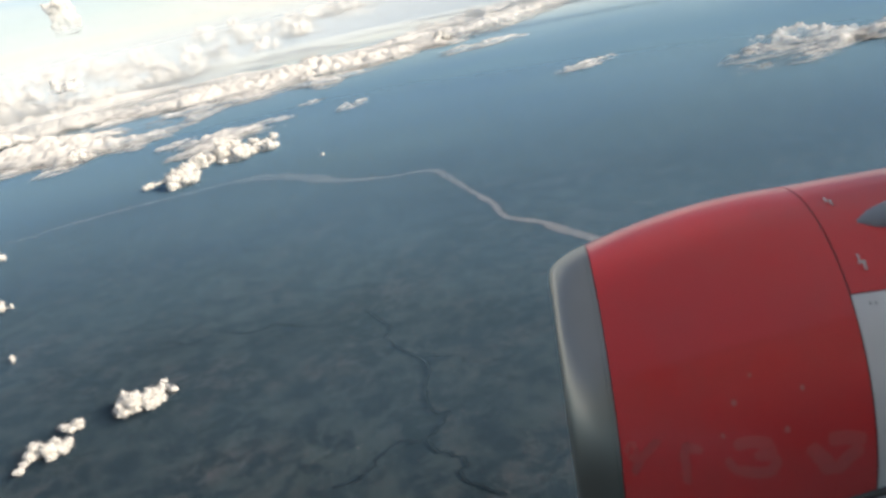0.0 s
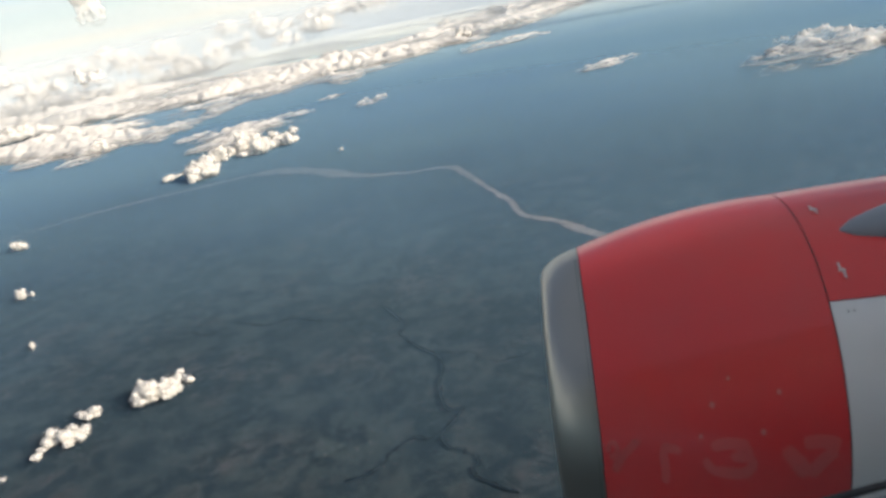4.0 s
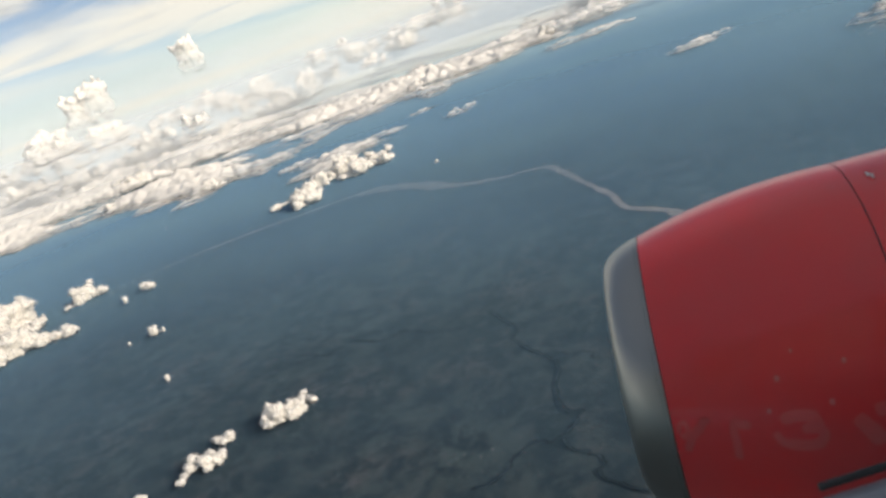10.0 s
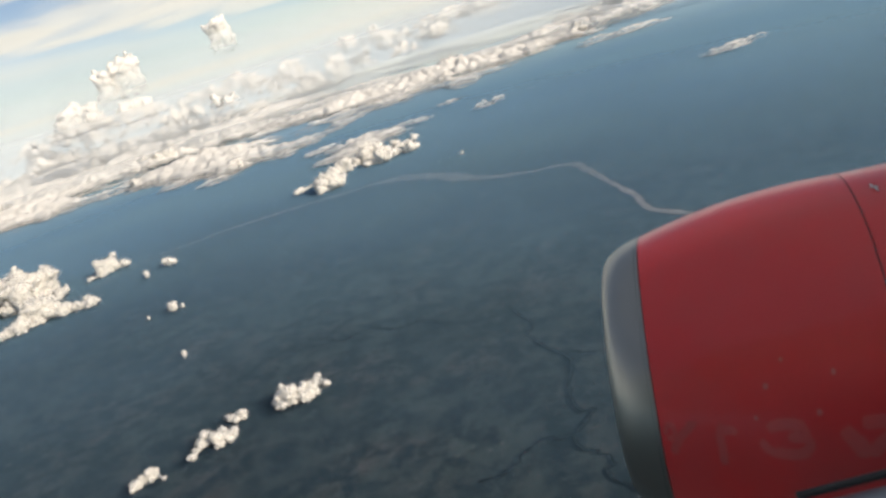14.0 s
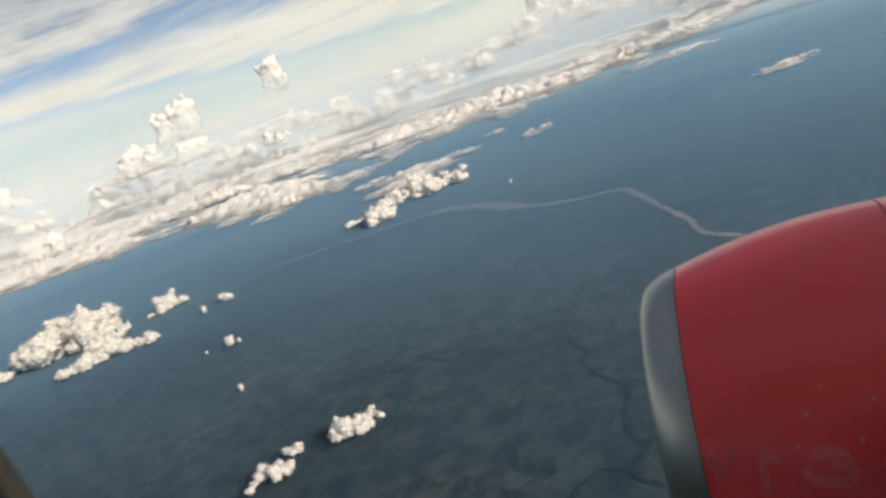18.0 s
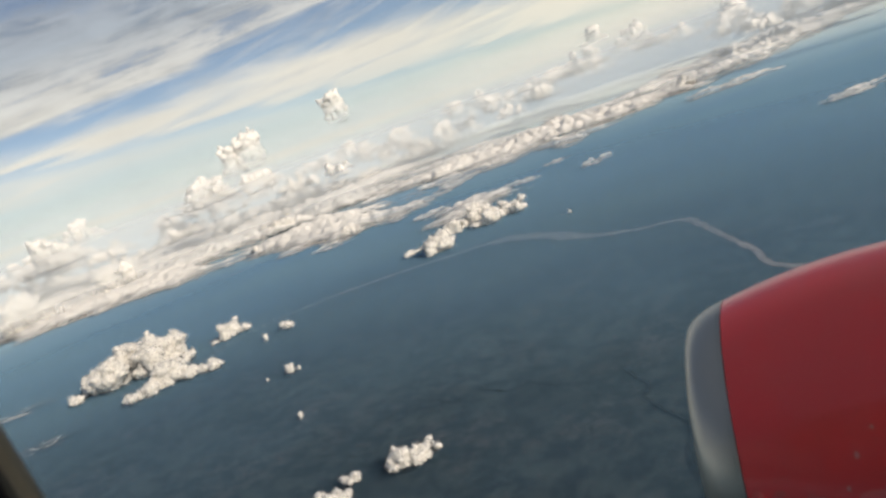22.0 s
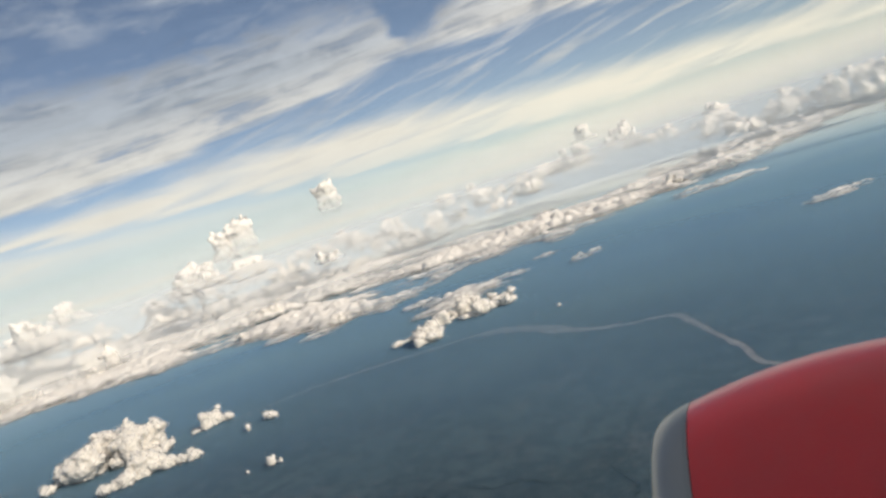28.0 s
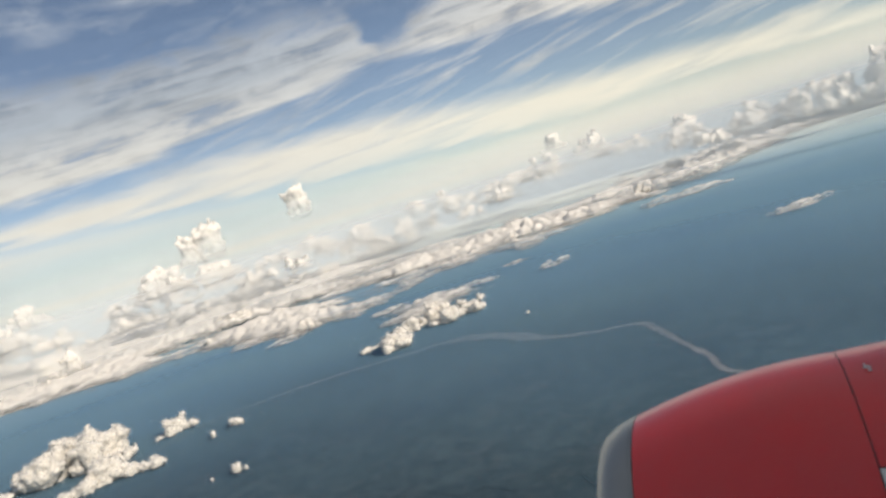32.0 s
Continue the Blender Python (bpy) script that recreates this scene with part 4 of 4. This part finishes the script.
def mark_on(name, s, theta, ds, dt, material, lift, power=2.6):
    """A thin flat mark with round corners that follows the cowl."""
    v, f, n = [], [], 28
    rings = (0.0, 0.5, 1.0)
    for q in rings[1:]:
        for i in range(n):
            a = 2 * math.pi * i / n
            c, d = math.cos(a), math.sin(a)
            x = math.copysign(abs(c) ** (2 / power), c) * q * ds / 2
            y = math.copysign(abs(d) ** (2 / power), d) * q * dt / 2
            v.append(on(s + x, cowl_r(s + x) + lift, theta + y))
    v.append(on(s, cowl_r(s) + lift, theta))
    f = [(i, (i + 1) % n, n + (i + 1) % n, n + i) for i in range(n)] + [(2 * n, (i + 1) % n, i) for i in range(n)]
    return mesh_of(name, v, f, material)


def stroke_on(name, line, wide, material, lift):
    """A flat stroke with round ends along a line of (s, theta) on the cowl."""
    line = [tuple(p) for p in smooth_line(line, 6)]
    pts = [on(q, cowl_r(q) + lift, th) for q, th in line]
    v, f = [], []
    for i, p in enumerate(pts):
        along = (pts[min(i + 1, len(pts) - 1)] - pts[max(i - 1, 0)]).normalized()
        n = (p - (AXIS_AT + AFT * line[i][0])).normalized()
        side = along.cross(n).normalized()
        end = min(i, len(pts) - 1 - i) / (len(pts) - 1)
        w = wide / 2 * min(1.0, 0.55 + 5 * end)
        v += [p - side * w, p, p + side * w]
        if i:
            b = 3 * (i - 1)
            f += [(b, b + 1, b + 4, b + 3), (b + 1, b + 2, b + 5, b + 4)]
    return mesh_of(name, v, f, material)


# paler strokes low on the cowl, and small pale fastener caps
for line, wide in ([[(0.03, 172.5), (0.045, 169.2), (0.075, 169.6), (0.07, 173.0), (0.03, 174.0)], 0.030],
                   [[(0.175, 167.4), (0.15, 170.0), (0.10, 174.0), (0.06, 180.0)], 0.055],
                   [[(0.30, 167.8), (0.285, 172.0), (0.29, 176.0), (0.285, 182.0)], 0.050], [[(0.29, 170.5), (0.325, 169.8), (0.35, 170.6)], 0.035],
                   [[(0.48, 169.4), (0.54, 168.0), (0.62, 168.8), (0.635, 171.4), (0.56, 172.2)], 0.045],
                   [[(0.635, 171.4), (0.655, 174.5), (0.60, 177.2), (0.50, 176.4), (0.45, 172.6)], 0.045],
                   [[(0.79, 169.5), (0.83, 173.2), (0.875, 178.0)], 0.060], [[(0.86, 168.6), (0.93, 168.2), (1.01, 169.2)], 0.050],
                   [[(0.99, 171.0), (0.93, 174.0), (0.88, 178.0)], 0.045]):
    part("paler_stroke", stroke_on("paler_stroke", line, wide * 1.3, PALER_RED, 0.0012), engine, "paler red stroke low on the cowl")
for q, th, size in ((0.50, 157.0, 0.030), (0.78, 154.5, 0.026), (0.70, 165.0, 0.030), (0.58, 150.0, 0.020), (0.44, 166.0, 0.024)):
    part("fastener_cap", mark_on("fastener_cap", q, th, size * 0.8, size * 65, CAP, 0.002, 2.0), engine, "small pale fastener cap")


def build_pylon():
    """The blunt-nosed grey fairing that lies on the cowl and runs aft to the wing."""
    v, f, n, m = [], [], 30, 28
    for i in range(n):
        q = i / (n - 1)
        s = 1.19 + 2.2 * q
        w = 0.34 * min(1, (q / 0.42)) ** 0.55 * 0.62
        th = 109.5 - 3.0 * q
        c = on(s, cowl_r(min(s, 2.4)) - 0.01 + 0.10 * q, th)
        e2 = (on(s, 1, th + 1) - on(s, 1, th)).normalized()
        e3 = (OUT * math.cos(radians(th)) + UP * math.sin(radians(th))).normalized()
        for j in range(m):
            a = 2 * math.pi * j / m
            v.append(c + e2 * (math.cos(a) * (w + 0.001)) + e3 * (math.sin(a) * (w * 0.80 + 0.001)))
    for i in range(n - 1):
        f += [(i * m + j, i * m + (j + 1) % m, (i + 1) * m + (j + 1) % m, (i + 1) * m + j) for j in range(m)]
    f += [list(range(m)), [(n - 1) * m + j for j in reversed(range(m))]]
    return mesh_of("pylon_fairing", v, f, GREY)


part("pylon_fairing", build_pylon(), engine, "blunt grey pylon fairing")


# ---------------------------------------------------------------- wing root, fuselage and window surround
def sweep(name, a, b, outline, across, off, material, steps=12, bow=0.0):
    """Sweeps a closed outline (u along across, w along off) from a to b, with a slight bow."""
    v, f, n = [], [], len(outline)
    for i in range(steps + 1):
        q = i / steps
        c = a.lerp(b, q) + across * (bow * math.sin(math.pi * q))
        v += [c + across * u + off * w for u, w in outline]
    for i in range(steps):
        f += [(i * n + j, i * n + (j + 1) % n, (i + 1) * n + (j + 1) % n, (i + 1) * n + j) for j in range(n)]
    f += [list(range(n))[::-1], [steps * n + j for j in range(n)]]
    me = mesh_of(name, v, f, material, False)
    bm = bmesh.new()
    bm.from_mesh(me)
    bmesh.ops.recalc_face_normals(bm, faces=bm.faces)
    for p in bm.faces:
        p.smooth = True
    for e in bm.edges:
        e.smooth = not (len(e.link_faces) == 2 and e.calc_face_angle(0) > 0.7)
    bm.to_mesh(me)
    bm.free()
    return me


def rounded(w, h, r, k=5):
    """A rounded oblong from (0, 0) to (w, h)."""
    out = []
    for cx, cy, a0 in ((w - r, h - r, 0), (r, h - r, 90), (r, r, 180), (w - r, r, 270)):
        out += [(cx + r * math.cos(radians(a0 + 90 * i / k)), cy + r * math.sin(radians(a0 + 90 * i / k))) for i in range(k + 1)]
    return out


root = tagged(new("wing_root"), "grey wing root leading edge with a dark seal", "wing")
p0, p1 = Vector((1.09, 2.346, 297.880)), Vector((2.60, 2.05, 298.02))
along = (p1 - p0).normalized()
acr = Vector((0.1, 1, 0.42)).normalized()
acr = (acr - along * acr.dot(along)).normalized()
up = along.cross(acr) * -1
if up.z < 0:
    up = -up
part("leading_edge", sweep("leading_edge", p0, p1, [(x - 1.1, y - 0.30) for x, y in rounded(1.1, 0.30, 0.13, 8)], acr, up, GREY), root)
part("seal", sweep("seal", p0, p1, [(x - 0.004, y - 0.045) for x, y in rounded(0.022, 0.04, 0.008, 3)], acr, up, DARK), root, "dark rubber seal")

# window surround: strips along the forward edge of the opening, from the pane inwards
e0, e1 = Vector((-0.760, 1.160, 299.857)), Vector((-0.706, 1.160, 299.266))
way = (e1 - e0).normalized()
top, bot = e0 - way * 0.55, e1 + way * 0.55
left = Vector((-1, 0, -0.09)).normalized()
inward = Vector((0, -1, 0))
surround = tagged(new("window_surround"), "cabin window surround of cream plastic with a black gasket", "window", kind="structure")
for nm, u, w, depth, mat, rad, label in (
        ("bezel", 0.000, 0.032, 0.030, BROWN, 0.012, "dark brown-grey inner bezel"), ("reveal", 0.031, 0.026, 0.020, OLIVE, 0.006, "dull dark grey window reveal"),
        ("gasket", 0.056, 0.034, 0.038, BLACK, 0.012, "black rubber gasket"), ("shade_track", 0.089, 0.030, 0.028, DARK, 0.008, "dark window shade track"),
        ("panel_rim", 0.118, 0.060, 0.060, CREAM, 0.018, "cream plastic rim"), ("panel", 0.177, 0.66, 0.045, CREAM, 0.010, "cream plastic wall panel")):
    part(nm, sweep(nm, top, bot, [(x + u, y) for x, y in rounded(w, depth, rad, 4)], left, inward, mat, 14, 0.02), surround, label)

skin = tagged(new("fuselage_wall"), "white painted fuselage skin round the cabin", "aircraft", kind="structure")
HULL_Y, HULL_Z, HULL_R = -0.66, 299.3, 1.95


def hull(a, r=HULL_R):
    return HULL_Y + r * math.cos(radians(a)), HULL_Z + r * math.sin(radians(a))


def hull_piece(name, a0, a1, x0, x1, material, r=HULL_R, thick=0.05, step=4.0):
    """A curved plate of the hull between two angles (0 faces the engine, 90 is the roof)."""
    n = max(3, int(abs(a1 - a0) / step))
    loop = [hull(a0 + (a1 - a0) * i / n, r) for i in range(n + 1)] + [hull(a1 + (a0 - a1) * i / n, r - thick) for i in range(n + 1)]
    k = len(loop)
    v = [(x, y, z) for x in (x0, x1) for y, z in loop]
    f = [(j, (j + 1) % k, k + (j + 1) % k, k + j) for j in range(k)]
    f += [(j, j + 1, k - 2 - j, k - 1 - j) for j in range(n)]
    f += [(k + j + 1, k + j, 2 * k - 1 - j, 2 * k - 2 - j) for j in range(n)]
    me = mesh_of(name, v, f, material)
    bm = bmesh.new()
    bm.from_mesh(me)
    bmesh.ops.recalc_face_normals(bm, faces=bm.faces)
    for e in bm.edges:
        e.smooth = e.calc_face_angle(0) < 0.6
    bm.to_mesh(me)
    bm.free()
    return me


part("skin", hull_piece("skin", 48, 150, -7.0, 8.0, SKIN), skin)
part("skin", hull_piece("skin", 186, 344.9, -7.0, 8.0, SKIN), skin)
for i in range(17):        # posts between the windows of the other side
    part("window_post", hull_piece("window_post", 150.1, 185.9, -7.0 + i * 0.9, -6.85 + i * 0.9, SKIN), skin)
part("skin", hull_piece("skin", -15.0, 47.9, -7.0, -1.62, SKIN), skin)
part("skin", hull_piece("skin", -15.0, 47.9, 3.2, 8.0, SKIN), skin)
# the hazy window pane in the opening
def make_pane():
    m = Mat("hazy_acrylic")
    smear = m.noise(2.5, 5, 0.6)
    dust = m.math("ADD", m.math("MULTIPLY", smear, 0.08), 0.07)
    film = m.shader("ShaderNodeBsdfTranslucent", Color=(0.076, 0.080, 0.086))
    return m.finish(m.blend(dust, m.shader("ShaderNodeBsdfTransparent"), film))


pane = tagged(new("window_pane", hull_piece("window_pane", -15.0, 47.9, -1.61, 3.19, make_pane(), HULL_R + 0.06, 0.006, 0.7)), "slightly hazy clear window pane", "window", kind="structure")
